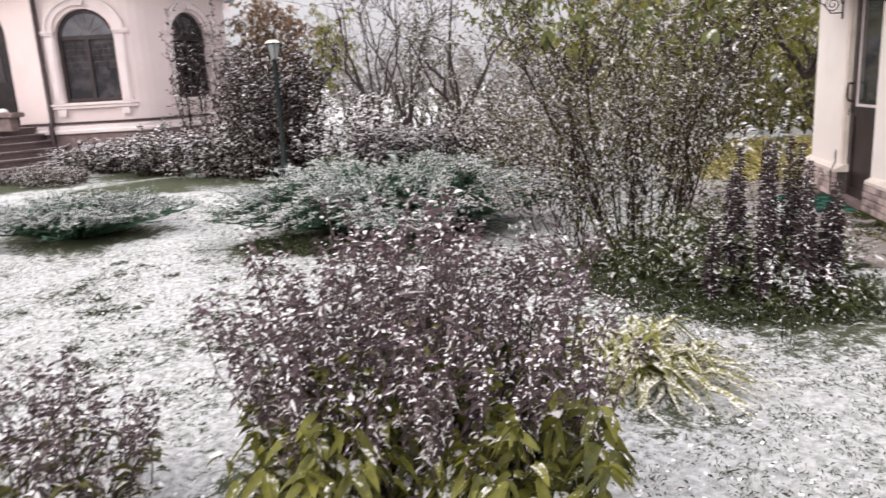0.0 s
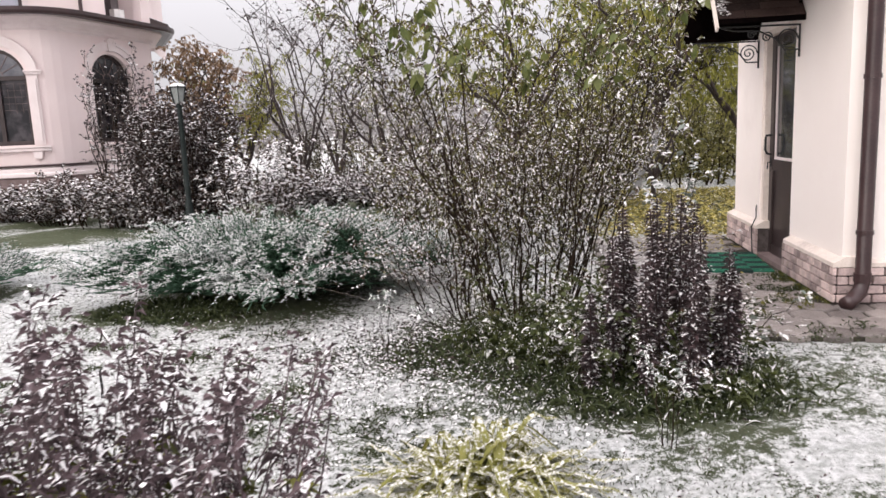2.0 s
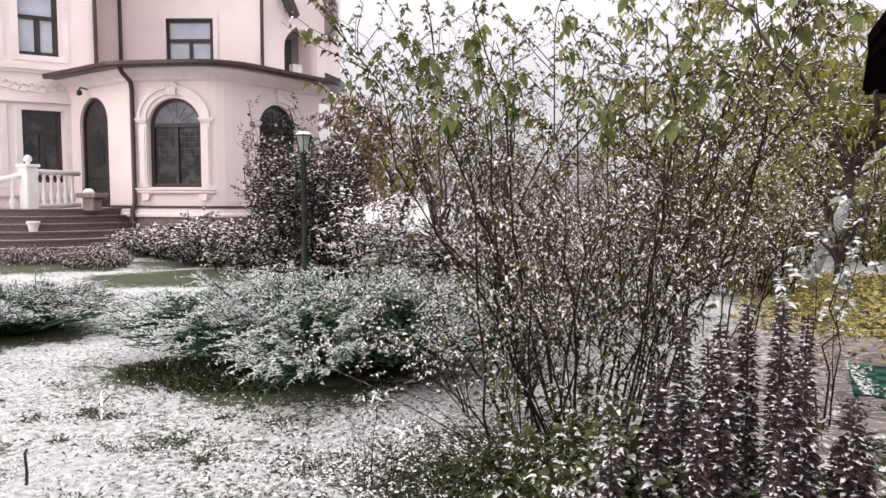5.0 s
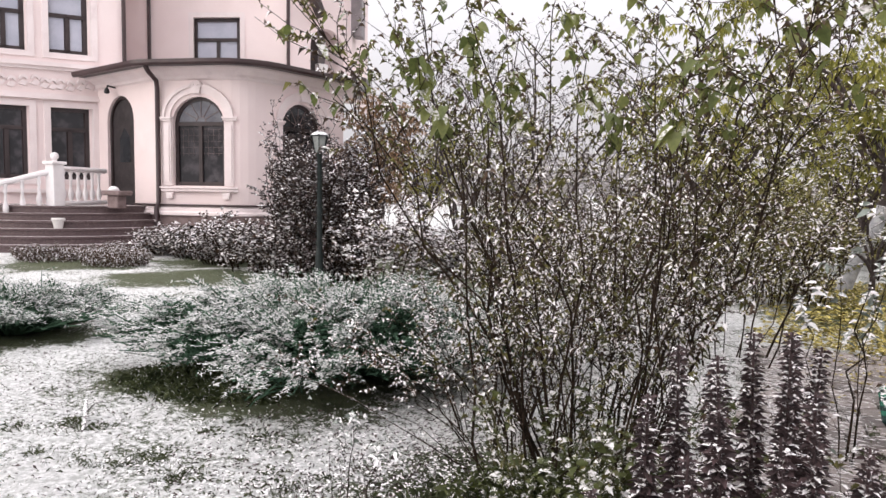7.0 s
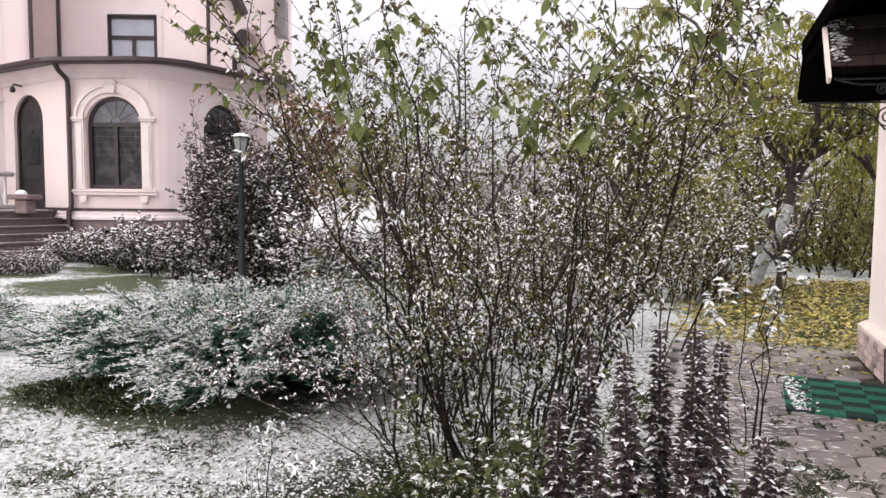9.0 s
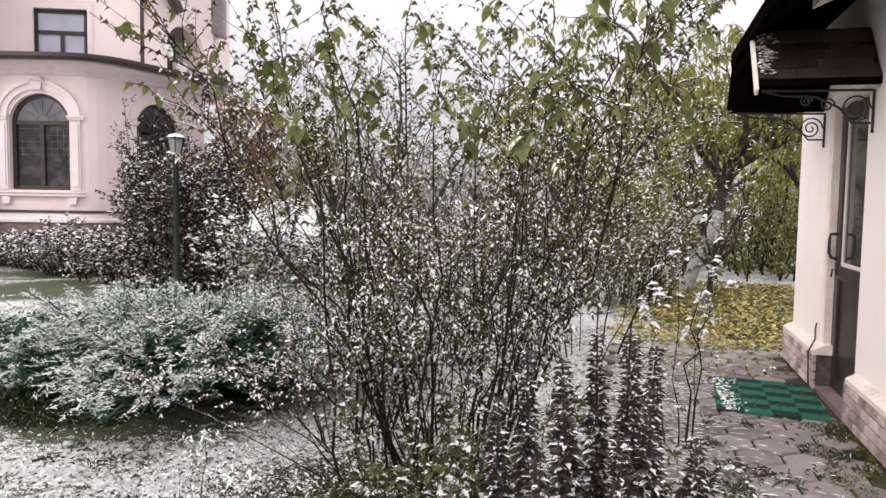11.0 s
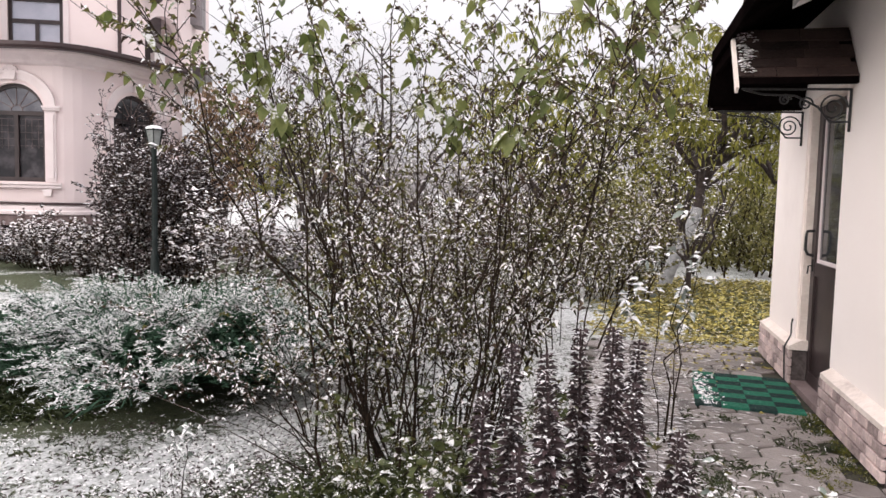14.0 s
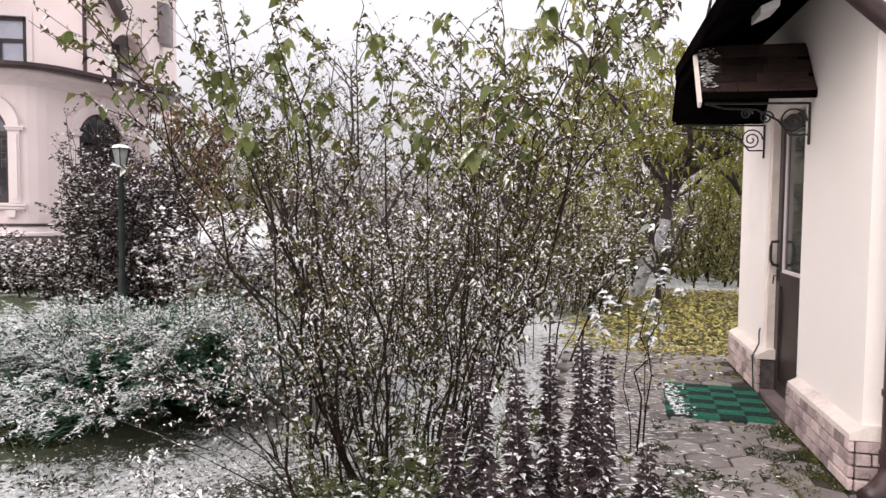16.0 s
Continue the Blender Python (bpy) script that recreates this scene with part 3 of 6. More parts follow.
def canopy():
    c = thing("door_canopy", "dark shingled canopy under the eave on scrolled iron brackets", "canopy", kind="structure")
    x0, y0, y1, z0 = -0.62, 0.96, 2.30, 2.13
    mid, top = (y0 + y1) / 2, 2.98
    run, rise = mid - y0, top - z0
    steep, cut = math.hypot(run, rise), 0.36
    rnd = random.Random(3)
    for side, ye in ((1, y0), (-1, y1)):
        ny, nz = -rise / steep * side, run / steep

        def on(x, f, h):
            """A place on the slope: f from eave to ridge, h above the boards."""
            return (x, ye + side * run * f + ny * h, z0 + rise * f + nz * h)

        deck = Solid().add([on(x, f, h) for h in (-0.035, 0.0) for x, f in ((x0, 0.0), (0.058, 0.0), (0.058, cut), (x0, cut))],
                           [(3, 2, 1, 0), (4, 5, 6, 7), (0, 1, 5, 4), (1, 2, 6, 5), (2, 3, 7, 6), (3, 0, 4, 7)])
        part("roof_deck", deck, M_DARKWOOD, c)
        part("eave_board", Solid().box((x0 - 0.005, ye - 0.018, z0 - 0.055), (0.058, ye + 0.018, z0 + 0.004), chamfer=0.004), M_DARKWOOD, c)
        # courses of shingles, each lapping over the one below
        for row in range(5):
            fa, fb = cut * row / 5 - 0.02, cut * (row + 1) / 5 + 0.02
            x = 0.055 - rnd.uniform(0, 0.12) * (row % 2)
            while x > x0 + 0.02:
                xe = max(x - rnd.uniform(0.12, 0.30), x0 - 0.008)
                h = rnd.uniform(0.016, 0.024)
                sh = Solid().add([on(xe, fa, h), on(x - 0.004, fa, h), on(x - 0.004, fb, 0.008), on(xe, fb, 0.008), on(xe, fa, 0.002), on(x - 0.004, fa, 0.002)],
                                 [(0, 1, 2, 3), (0, 4, 5, 1), (0, 3, 4), (1, 5, 2)])
                part("shingle", sh, M_SHINGLE, c)
                x = xe - 0.001
        # verge strip on the gable edge; the near one hangs below the eave
        f0 = -0.12 if side > 0 else -0.02
        strip = Solid().add([on(x, f, h) for f in (f0, cut - 0.01) for x, h in ((x0 - 0.016, -0.02), (x0 + 0.0, -0.02), (x0 + 0.004, 0.028), (x0 - 0.016, 0.028))],
                            [(3, 2, 1, 0), (4, 5, 6, 7), (0, 1, 5, 4), (1, 2, 6, 5), (2, 3, 7, 6), (3, 0, 4, 7)])
        part("verge_strip", strip, M_CAP if side > 0 else M_DARKWOOD, c, "pale weathered verge strip" if side > 0 else "")
    za = z0 + rise * cut
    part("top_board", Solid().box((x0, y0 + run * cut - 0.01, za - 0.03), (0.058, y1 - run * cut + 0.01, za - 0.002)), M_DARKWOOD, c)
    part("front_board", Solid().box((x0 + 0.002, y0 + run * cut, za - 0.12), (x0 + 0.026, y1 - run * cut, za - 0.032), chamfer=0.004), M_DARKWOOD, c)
    # iron scroll brackets under both ends
    for yy in (y0 + 0.10, y1 - 0.06):
        br = Solid()
        br.tube([(0.05, yy, 1.80), (0.05, yy, 2.06)], 0.008, 6).tube([(0.05, yy, 2.055), (x0 + 0.05, yy, 2.065)], 0.008, 6)
        for cx, cz, r, turn in ((-0.045, 1.945, 0.085, 2.2), (-0.20, 1.97, 0.042, 1.8), (-0.32, 1.995, 0.036, 1.8)):
            br.tube([(cx + r * (1 - i / 34) * math.cos(i / 30 * turn * 2 * math.pi), yy, cz + r * (1 - i / 34) * math.sin(i / 30 * turn * 2 * math.pi)) for i in range(31)], 0.006, 5)
        br.tube([(0.05, yy, 1.86), (-0.06, yy, 1.86), (-0.13, yy, 1.95), (-0.26, yy, 2.02), (-0.45, yy, 2.03), (x0 + 0.06, yy, 2.06)], 0.007, 6)
        part("scroll_bracket", br, M_IRON, c, "scrolled black iron bracket")
    # snow caught along the gable edge of the shingles
    f = RNG.uniform(0.0, 0.34, 110)
    lie = np.stack([x0 + 0.02 + np.abs(RNG.normal(0, 0.05, 110)), y0 + run * f - 0.026 * rise / steep, z0 + rise * f + 0.026 * run / steep], -1)
    fast_mesh("snow_patch", *snow_dabs(lie, 0.013), M_SNOW, c)
    return c


canopy()


# ---- door mat: chequered rubber segments ----
def door_mat():
    m = thing("door_mat", "chequered green rubber mat dusted with snow at one end", "mat", at=(-0.37, 1.62, -0.004))
    turn = pose(-0.37, 1.62, 0, 0, 0, -4)
    back = m.matrix_world.inverted()
    for i in range(8):
        for j in range(4):
            # alternating cells, each with raised ribs
            s = Solid()
            x0, x1 = -0.34 + j * 0.17, -0.34 + (j + 1) * 0.17
            ys0, ys1 = -0.48 + i * 0.12, -0.48 + (i + 1) * 0.12
            prof = [(ys0 + 0.001, -0.006)]
            for k in range(5):
                yy = ys0 + 0.012 + k * 0.024
                prof += [(yy - 0.009, 0.008), (yy - 0.006, 0.016), (yy + 0.006, 0.016), (yy + 0.009, 0.008)]
            prof.append((ys1 - 0.001, -0.006))
            n = len(prof)
            s.add([back @ turn @ Vector((x, yy, zz)) for x in (x0 + 0.001, x1 - 0.001) for yy, zz in prof],
                  [(k, k + 1, n + k + 1, n + k) for k in range(n - 1)] + [tuple(range(n - 1, -1, -1)), tuple(range(n, 2 * n))])
            part("segment", s, M_MATGREEN if (i + j) % 2 else M_MATDARK, m)


door_mat()
SNOWY = fast_mesh("mat_snow", *snow_dabs(np.stack([-0.69 + np.abs(RNG.normal(0, 0.055, 260)), RNG.uniform(1.17, 2.08, 260), np.full(260, 0.014)], -1), 0.012), M_SNOW)
tagged(SNOWY, "crumbs of snow along one end of the mat", "snow", kind="stuff")


# ---- the villa ----
def path_points(corners, fillets, per=5):
    pts = []
    for i, c in enumerate(corners):
        c = Vector(c)
        if i in (0, len(corners) - 1) or fillets[i] <= 0:
            pts.append(c)
            continue
        a, b = (Vector(corners[i - 1]) - c), (Vector(corners[i + 1]) - c)
        r = fillets[i]
        p0, p1 = c + a.normalized() * r, c + b.normalized() * r
        for k in range(per + 1):
            s = k / per
            pts.append(p0 * (1 - s) ** 2 + c * 2 * s * (1 - s) + p1 * s * s)
    return pts


class Front:
    """A wall line seen from above; its outside lies on the right-hand side of the way along it."""

    def __init__(self, corners, fillets):
        self.p = path_points(corners, fillets)
        self.s = [0.0]
        for a, b in zip(self.p, self.p[1:]):
            self.s.append(self.s[-1] + (b - a).length)

    def end(self):
        return self.s[-1]

    def at(self, s, d, z):
        s = min(max(s, 0), self.end() - 1e-6)
        i = max(k for k in range(len(self.s) - 1) if self.s[k] <= s)
        a, b = self.p[i], self.p[i + 1]
        f = (s - self.s[i]) / (self.s[i + 1] - self.s[i])

        def normal(k):
            k = min(max(k, 0), len(self.p) - 2)
            t = (self.p[k + 1] - self.p[k]).normalized()
            return Vector((t.y, -t.x))

        def corner(k):
            n0, n1 = normal(k - 1), normal(k)
            m = (n0 + n1).normalized()
            return m / max(0.5, m.dot(n1))

        n = corner(i).lerp(corner(i + 1), f)
        q = a.lerp(b, f) + n * d
        return Vector((q.x, q.y, z))

    def stops(self, s0, s1):
        return [s0] + [s for s in self.s if s0 + 1e-4 < s < s1 - 1e-4] + [s1]

    def sweep(self, solid, profile, s0, s1, ends=True):
        """Sweeps a closed profile of (d, z) along the wall."""
        st = self.stops(s0, s1)
        k = len(profile)
        vs = [self.at(s, d, z) for s in st for d, z in profile]
        fs = [(i * k + j, i * k + (j + 1) % k, (i + 1) * k + (j + 1) % k, (i + 1) * k + j) for i in range(len(st) - 1) for j in range(k)]
        if ends:
            fs += [tuple(range(k)), tuple(range(len(vs) - 1, len(vs) - 1 - k, -1))]
        solid.add(vs, fs)
        return solid

    def wall(self, solid, z0, z1, openings, s0=None, s1=None, depth=0.22):
        """The wall's face with openings (centre, half width, sill, spring, rise) and their reveals."""
        s0, s1 = s0 or 0.0, s1 or self.end()
        marks = set(self.stops(s0, s1))
        for c, h, *_ in openings:
            marks |= {c + h * math.cos(math.pi * i / 14) for i in range(15)}
        st = sorted(m for m in marks if s0 - 1e-6 <= m <= s1 + 1e-6)

        def edge(o, s):
            c, h, sill, spring, rise = o
            return spring + rise * math.sqrt(max(0.0, 1 - ((s - c) / h) ** 2)) if rise > 0 else spring

        for a, b in zip(st, st[1:]):
            if b - a < 1e-6:
                continue
            hole = next((o for o in openings if o[0] - o[1] - 1e-6 <= a and b <= o[0] + o[1] + 1e-6), None)
            if hole is None:
                solid.add([self.at(a, 0, z0), self.at(b, 0, z0), self.at(b, 0, z1), self.at(a, 0, z1)], [(0, 1, 2, 3)])
                continue
            sill, ea, eb = hole[2], edge(hole, a), edge(hole, b)
            if sill > z0:
                solid.add([self.at(a, 0, z0), self.at(b, 0, z0), self.at(b, 0, sill), self.at(a, 0, sill)], [(0, 1, 2, 3)])
                solid.add([self.at(a, 0, sill), self.at(b, 0, sill), self.at(b, -depth, sill), self.at(a, -depth, sill)], [(0, 1, 2, 3)])
            solid.add([self.at(a, 0, ea), self.at(b, 0, eb), self.at(b, 0, z1), self.at(a, 0, z1)], [(0, 1, 2, 3)])
            solid.add([self.at(a, 0, ea), self.at(a, -depth, ea), self.at(b, -depth, eb), self.at(b, 0, eb)], [(0, 1, 2, 3)])
        for c, h, sill, spring, rise in openings:
            for s in (c - h, c + h):
                solid.add([self.at(s, 0, sill), self.at(s, 0, spring), self.at(s, -depth, spring), self.at(s, -depth, sill)], [(0, 1, 2, 3)])
        return solid

    def plate(self, solid, outline, d, thick):
        """A flat piece: outline of (s, z), from d - thick to d."""
        k = len(outline)
        solid.add([self.at(s, d, z) for s, z in outline] + [self.at(s, d - thick, z) for s, z in outline],
                  [tuple(range(k)), tuple(range(2 * k - 1, k - 1, -1))] + [(i, k + i, k + (i + 1) % k, (i + 1) % k) for i in range(k)])
        return solid

    def bar(self, solid, a, b, d, width, thick):
        """A straight bar between two places (s, z) on the wall."""
        (sa, za), (sb, zb) = a, b
        ds, dz = sb - sa, zb - za
        k = width / 2 / max(1e-6, math.hypot(ds, dz))
        return self.plate(solid, [(sa + dz * k, za - ds * k), (sb + dz * k, zb - ds * k), (sb - dz * k, zb + ds * k), (sa - dz * k, za + ds * k)], d, thick)


def arch(c, h, spring, rise, n=16, grow=0.0):
    return [(c + (h + grow) * math.cos(math.pi * i / n), spring + (rise + grow) * math.sin(math.pi * i / n)) for i in range(n + 1)]


VILLA = thing("villa", "pale pink villa with a rounded bay, arched windows and brown eaves", "house", kind="structure")
BAY = Front([(-17.62, 9.25), (-14.75, 8.58), (-12.60, 9.14), (-12.08, 12.4), (-13.6, 14.6)], [0, 0.12, 0.55, 0.25, 0])
W1, W2, DOOR = (3.99, 0.65, 1.43, 2.87, 0.62), (6.83, 0.65, 1.43, 2.87, 0.62), (1.22, 0.66, 0.93, 3.02, 0.62)


def ring_plate(fr, solid, inner, outer, d, thick):
    """A flat band between two curves of the same count."""
    for i in range(len(inner) - 1):
        fr.plate(solid, [inner[i], outer[i], outer[i + 1], inner[i + 1]], d, thick)
    return solid


def arched_window(fr, o, parent, grille):
    c, h, sill, spring, rise = o
    w = thing("window", "arched dark-framed window with a fanlight and stucco surround", "")
    w.parent = parent
    glass = Solid()
    fr.plate(glass, [(c - h, sill), (c + h, sill)] + arch(c, h, spring, rise), -0.16, 0.02)
    part("pane", glass, M_CURTAIN, w)
    fan = Solid()
    fr.plate(fan, arch(c, h - 0.06, spring + 0.05, rise - 0.06), -0.15, 0.005)
    part("fanlight", fan, M_DIMPANE if not grille else M_PANE, w, "fanlight with a pale curtain")
    sash = Solid()
    for a, b in (((c - h + 0.04, sill), (c - h + 0.04, spring)), ((c + h - 0.04, sill), (c + h - 0.04, spring)), ((c, sill), (c, spring)), ((c - h, sill + 0.05), (c + h, sill + 0.05)), ((c - h, spring), (c + h, spring))):
        fr.bar(sash, a, b, -0.11, 0.085, 0.06)
    ring_plate(fr, sash, arch(c, h - 0.08, spring, rise - 0.08), arch(c, h, spring, rise), -0.11, 0.06)
    part("window_frame", sash, M_FRAME, w)
    lead = Solid()
    for i in (1, 2, 3, 4, 5):
        a = math.pi * i / 6
        fr.bar(lead, (c + 0.12 * math.cos(a), spring + 0.05 + 0.12 * math.sin(a)), (c + (h - 0.1) * math.cos(a), spring + 0.05 + (rise - 0.1) * math.sin(a)), -0.135, 0.012, 0.01)
    ring_plate(fr, lead, arch(c, 0.115, spring + 0.05, 0.115), arch(c, 0.13, spring + 0.05, 0.13), -0.135, 0.01)
    for side in (-1, 1):
        for k in range(1, 4):
            fr.bar(lead, (c + side * (0.05 + 0.135 * k), spring - 0.12), (c + side * (0.05 + 0.135 * k), spring - 0.75), -0.135, 0.004, 0.004)
        for k in range(5):
            fr.bar(lead, (c + side * 0.06, spring - 0.12 - 0.14 * k), (c + side * (h - 0.1), spring - 0.12 - 0.14 * k), -0.135, 0.004, 0.004)
    part("leading", lead, M_STONE, w, "thin leading on the pane")
    if grille:
        gr = Solid()
        for k in range(6):
            s = c - h + 0.1 + k * (2 * h - 0.2) / 5
            fr.bar(gr, (s, sill + 0.05), (s, spring + 0.35), -0.04, 0.02, 0.02)
            for zz in (1.75, 2.2, 2.65):
                ring_plate(fr, gr, arch(s, 0.07, zz, 0.07, 8), arch(s, 0.085, zz, 0.085, 8), -0.04, 0.012)
        for zz in (1.6, 2.85):
            fr.bar(gr, (c - h, zz), (c + h, zz), -0.04, 0.02, 0.02)
        part("grille", gr, M_IRON, w, "black iron grille")
    # surround: pilasters, capitals, archivolt, keystone, sill with corbels
    sur = Solid()
    for side in (-1, 1):
        a, b = sorted((c + side * (h + 0.02), c + side * (h + 0.23)))
        fr.plate(sur, [(a, sill), (b, sill), (b, spring + 0.06), (a, spring + 0.06)], 0.045, 0.06)
        a2, b2 = sorted((c + side * (h + 0.06), c + side * (h + 0.19)))
        fr.plate(sur, [(a2, sill + 0.08), (b2, sill + 0.08), (b2, spring - 0.03), (a2, spring - 0.03)], 0.065, 0.04)
        a, b = sorted((c + side * (h + 0.0), c + side * (h + 0.30)))
        fr.plate(sur, [(a, spring + 0.06), (b, spring + 0.06), (b, spring + 0.11), (a, spring + 0.11)], 0.085, 0.1)
        fr.plate(sur, [(a - 0.015, spring + 0.11), (b + 0.015, spring + 0.11), (b + 0.015, spring + 0.15), (a - 0.015, spring + 0.15)], 0.11, 0.12)
    ring_plate(fr, sur, arch(c, h, spring + 0.15, rise - 0.1, grow=0.03), arch(c, h, spring + 0.15, rise - 0.1, grow=0.22), 0.05, 0.06)
    ring_plate(fr, sur, arch(c, h, spring + 0.15, rise - 0.1, grow=0.16), arch(c, h, spring + 0.15, rise - 0.1, grow=0.23), 0.085, 0.06)
    part("surround", sur, M_TRIM, w)
    key = Solid()
    kz = spring + rise + 0.06
    fr.plate(key, [(c - 0.09, kz), (c + 0.09, kz), (c + 0.13, kz + 0.24), (c + 0.05, kz + 0.30), (c - 0.05, kz + 0.30), (c - 0.13, kz + 0.24)], 0.10, 0.12)
    for side in (-1, 1):
        ring_plate(fr, key, arch(c + side * 0.1, 0.03, kz + 0.18, 0.03, 8), arch(c + side * 0.1, 0.06, kz + 0.18, 0.06, 8), 0.12, 0.06)
    part("keystone", key, M_TRIM, w)
    sl = Solid()
    fr.sweep(sl, [(0, sill - 0.02), (0.12, sill - 0.02), (0.12, sill - 0.06), (0.09, sill - 0.08), (0.09, sill - 0.13), (0.05, sill - 0.15), (0, sill - 0.15)], c - h - 0.32, c + h + 0.32)
    part("window_sill", sl, M_TRIM, w)
    for side in (-1, 1):
        cb = Solid()
        fr.plate(cb, [(c + side * (h + 0.06) - 0.09, sill - 0.15), (c + side * (h + 0.06) + 0.09, sill - 0.15), (c + side * (h + 0.06) + 0.07, sill - 0.30), (c + side * (h + 0.06) - 0.07, sill - 0.30)], 0.08, 0.09)
        part("corbel", cb, M_TRIM, w)


def flat_window(fr, c, h, z0, z1, parent, bright, transom=0.42):
    w = thing("window", "tall dark-framed window with a transom light", "")
    w.parent = parent
    part("pane", fr.plate(Solid(), [(c - h, z0), (c + h, z0), (c + h, z1), (c - h, z1)], -0.14, 0.02), M_BRIGHTPANE if bright else M_CURTAIN, w)
    sash = Solid()
    zt = z0 + (z1 - z0) * (1 - transom)
    for a, b in (((c - h + 0.04, z0), (c - h + 0.04, z1)), ((c + h - 0.04, z0), (c + h - 0.04, z1)), ((c - h, z0 + 0.05), (c + h, z0 + 0.05)), ((c - h, z1 - 0.05), (c + h, z1 - 0.05)), ((c - h, zt), (c + h, zt)), ((c + 0.03, z0), (c + 0.03, zt))):
        fr.bar(sash, a, b, -0.09, 0.1, 0.06)
    part("window_frame", sash, M_FRAME, w)
    t = 0.14
    sur = Solid()
    ring_plate(fr, sur, [(c - h, z0), (c + h, z0), (c + h, z1), (c - h, z1), (c - h, z0)], [(c - h - t, z0 - t), (c + h + t, z0 - t), (c + h + t, z1 + t), (c - h - t, z1 + t), (c - h - t, z0 - t)], 0.03, 0.04)
    part("surround", sur, M_TRIM, w)


def villa():
    v = VILLA
    part("wall", BAY.wall(Solid(), 0.0, 4.15, [DOOR, W1, W2]), M_HOUSE, v)
    # stone plinth and its mouldings
    part("plinth", BAY.sweep(Solid(), [(0, 0), (0.07, 0), (0.07, 0.72), (0, 0.72)], 1.95, BAY.end()), M_STONE, v)
    part("plinth_band", BAY.sweep(Solid(), [(0, 0.74), (0.13, 0.74), (0.13, 0.80), (0.09, 0.83), (0.09, 0.90), (0.03, 0.96), (0, 0.96)], 1.95, BAY.end()), M_TRIM, v)
    part("flashing", BAY.sweep(Solid(), [(0, 0.97), (0.10, 0.955), (0.10, 0.985), (0, 1.0)], 1.95, BAY.end()), M_PIPE, v, "brown metal flashing")
    part("cornice", BAY.sweep(Solid(), [(0, 3.86), (0.06, 3.90), (0.06, 3.97), (0.16, 4.06), (0.30, 4.10), (0.30, 4.14), (0, 4.14)], 0.0, BAY.end()), M_TRIM, v)
    part("eave_soffit", BAY.sweep(Solid(), [(-0.1, 4.14), (0.52, 4.14), (0.52, 4.16), (-0.1, 4.16)], 0.0, BAY.end()), M_ROOF, v)
    part("gutter", BAY.sweep(Solid(), [(0.50, 4.13), (0.58, 4.12), (0.62, 4.17), (0.62, 4.245), (0.59, 4.245), (0.50, 4.20)], 0.0, BAY.end()), M_PIPE, v, "dark brown gutter")
    roof = Solid()
    st = BAY.stops(0.0, BAY.end())
    eave = [BAY.at(s, 0.60, 4.24) for s in st]
    inner = [Vector((-14.9, 12.2, 4.62)).lerp(Vector((q.x, q.y, 4.62)), 0.35) for q in eave]
    roof.strip(eave, inner)
    part("roof", roof, M_ROOF, v)
    arched_window(BAY, W1, v, False)
    arched_window(BAY, W2, v, True)
    # arched door
    d = thing("door", "arched dark grey-brown panelled door at the head of the steps", "")
    d.parent = v
    c, h, sill, spring, rise = DOOR
    part("door_leaf", BAY.plate(Solid(), [(c - h, sill), (c + h, sill)] + arch(c, h, spring, rise), -0.12, 0.05), M_DOORWOOD, d)
    fr = Solid()
    ring_plate(BAY, fr, [(c + h - 0.07, sill)] + arch(c, h - 0.07, spring, rise - 0.07) + [(c - h + 0.07, sill)], [(c + h, sill)] + arch(c, h, spring, rise) + [(c - h, sill)], -0.07, 0.06)
    part("door_frame", fr, M_FRAME, d)
    pn = Solid()
    for k in range(4):
        BAY.plate(pn, [(c - 0.45, 1.05 + 0.2 * k), (c + 0.45, 1.05 + 0.2 * k), (c + 0.45, 1.20 + 0.2 * k), (c - 0.45, 1.20 + 0.2 * k)], -0.10, 0.03)
    part("door_panel", pn, M_DOORWOOD, d)
    part("door_light", BAY.plate(Solid(), [(c - 0.25, 2.0), (c + 0.25, 2.0), (c + 0.25, 2.6), (c + 0.0, 2.85), (c - 0.25, 2.6)], -0.105, 0.02), M_PANE, d)
    # downpipe on the corner of the bay
    dp = Solid()
    s = 3.02
    dp.tube([BAY.at(s, 0.50, 4.14), BAY.at(s, 0.40, 4.02), BAY.at(s, 0.12, 3.85), BAY.at(s, 0.09, 3.7), BAY.at(s, 0.09, 1.05), BAY.at(s, 0.18, 0.9), BAY.at(s, 0.18, 0.4), BAY.at(s, 0.3, 0.3)], 0.055, 10)
    part("downpipe", dp, M_PIPE, v, "dark brown downpipe", smooth=True)
    # wall lamp over the door
    part("wall_lamp", Solid().tube([BAY.at(1.0, 0.0, 3.85), BAY.at(1.0, 0.2, 3.88), BAY.at(1.0, 0.22, 3.8)], 0.02, 6).lathe(tuple(BAY.at(1.0, 0.22, 3.68)), [(0.02, 0), (0.07, 0.03), (0.05, 0.12), (0.01, 0.15)], 8), M_IRON, v)
    part("vent_hole", BAY.plate(Solid(), [(3.5, 0.25), (4.2, 0.25), (4.2, 0.5), (3.5, 0.5)], 0.075, 0.01), M_DARKWOOD, v, "dark cellar window")

    # upper storey
    up = Front([(-18.7, 10.92), (-14.14, 12.73), (-13.37, 14.8), (-14.5, 17.5)], [0, 0, 0, 0])
    c1 = 2.84
    loggia = (up.s[1] + 1.3, 0.58, 4.3, 5.5, 0.58)
    part("wall", up.wall(Solid(), 4.0, 9.0, [(c1, 0.67, 4.75, 6.18, 0), loggia], depth=0.25), M_HOUSE, v)
    lc = loggia[0]
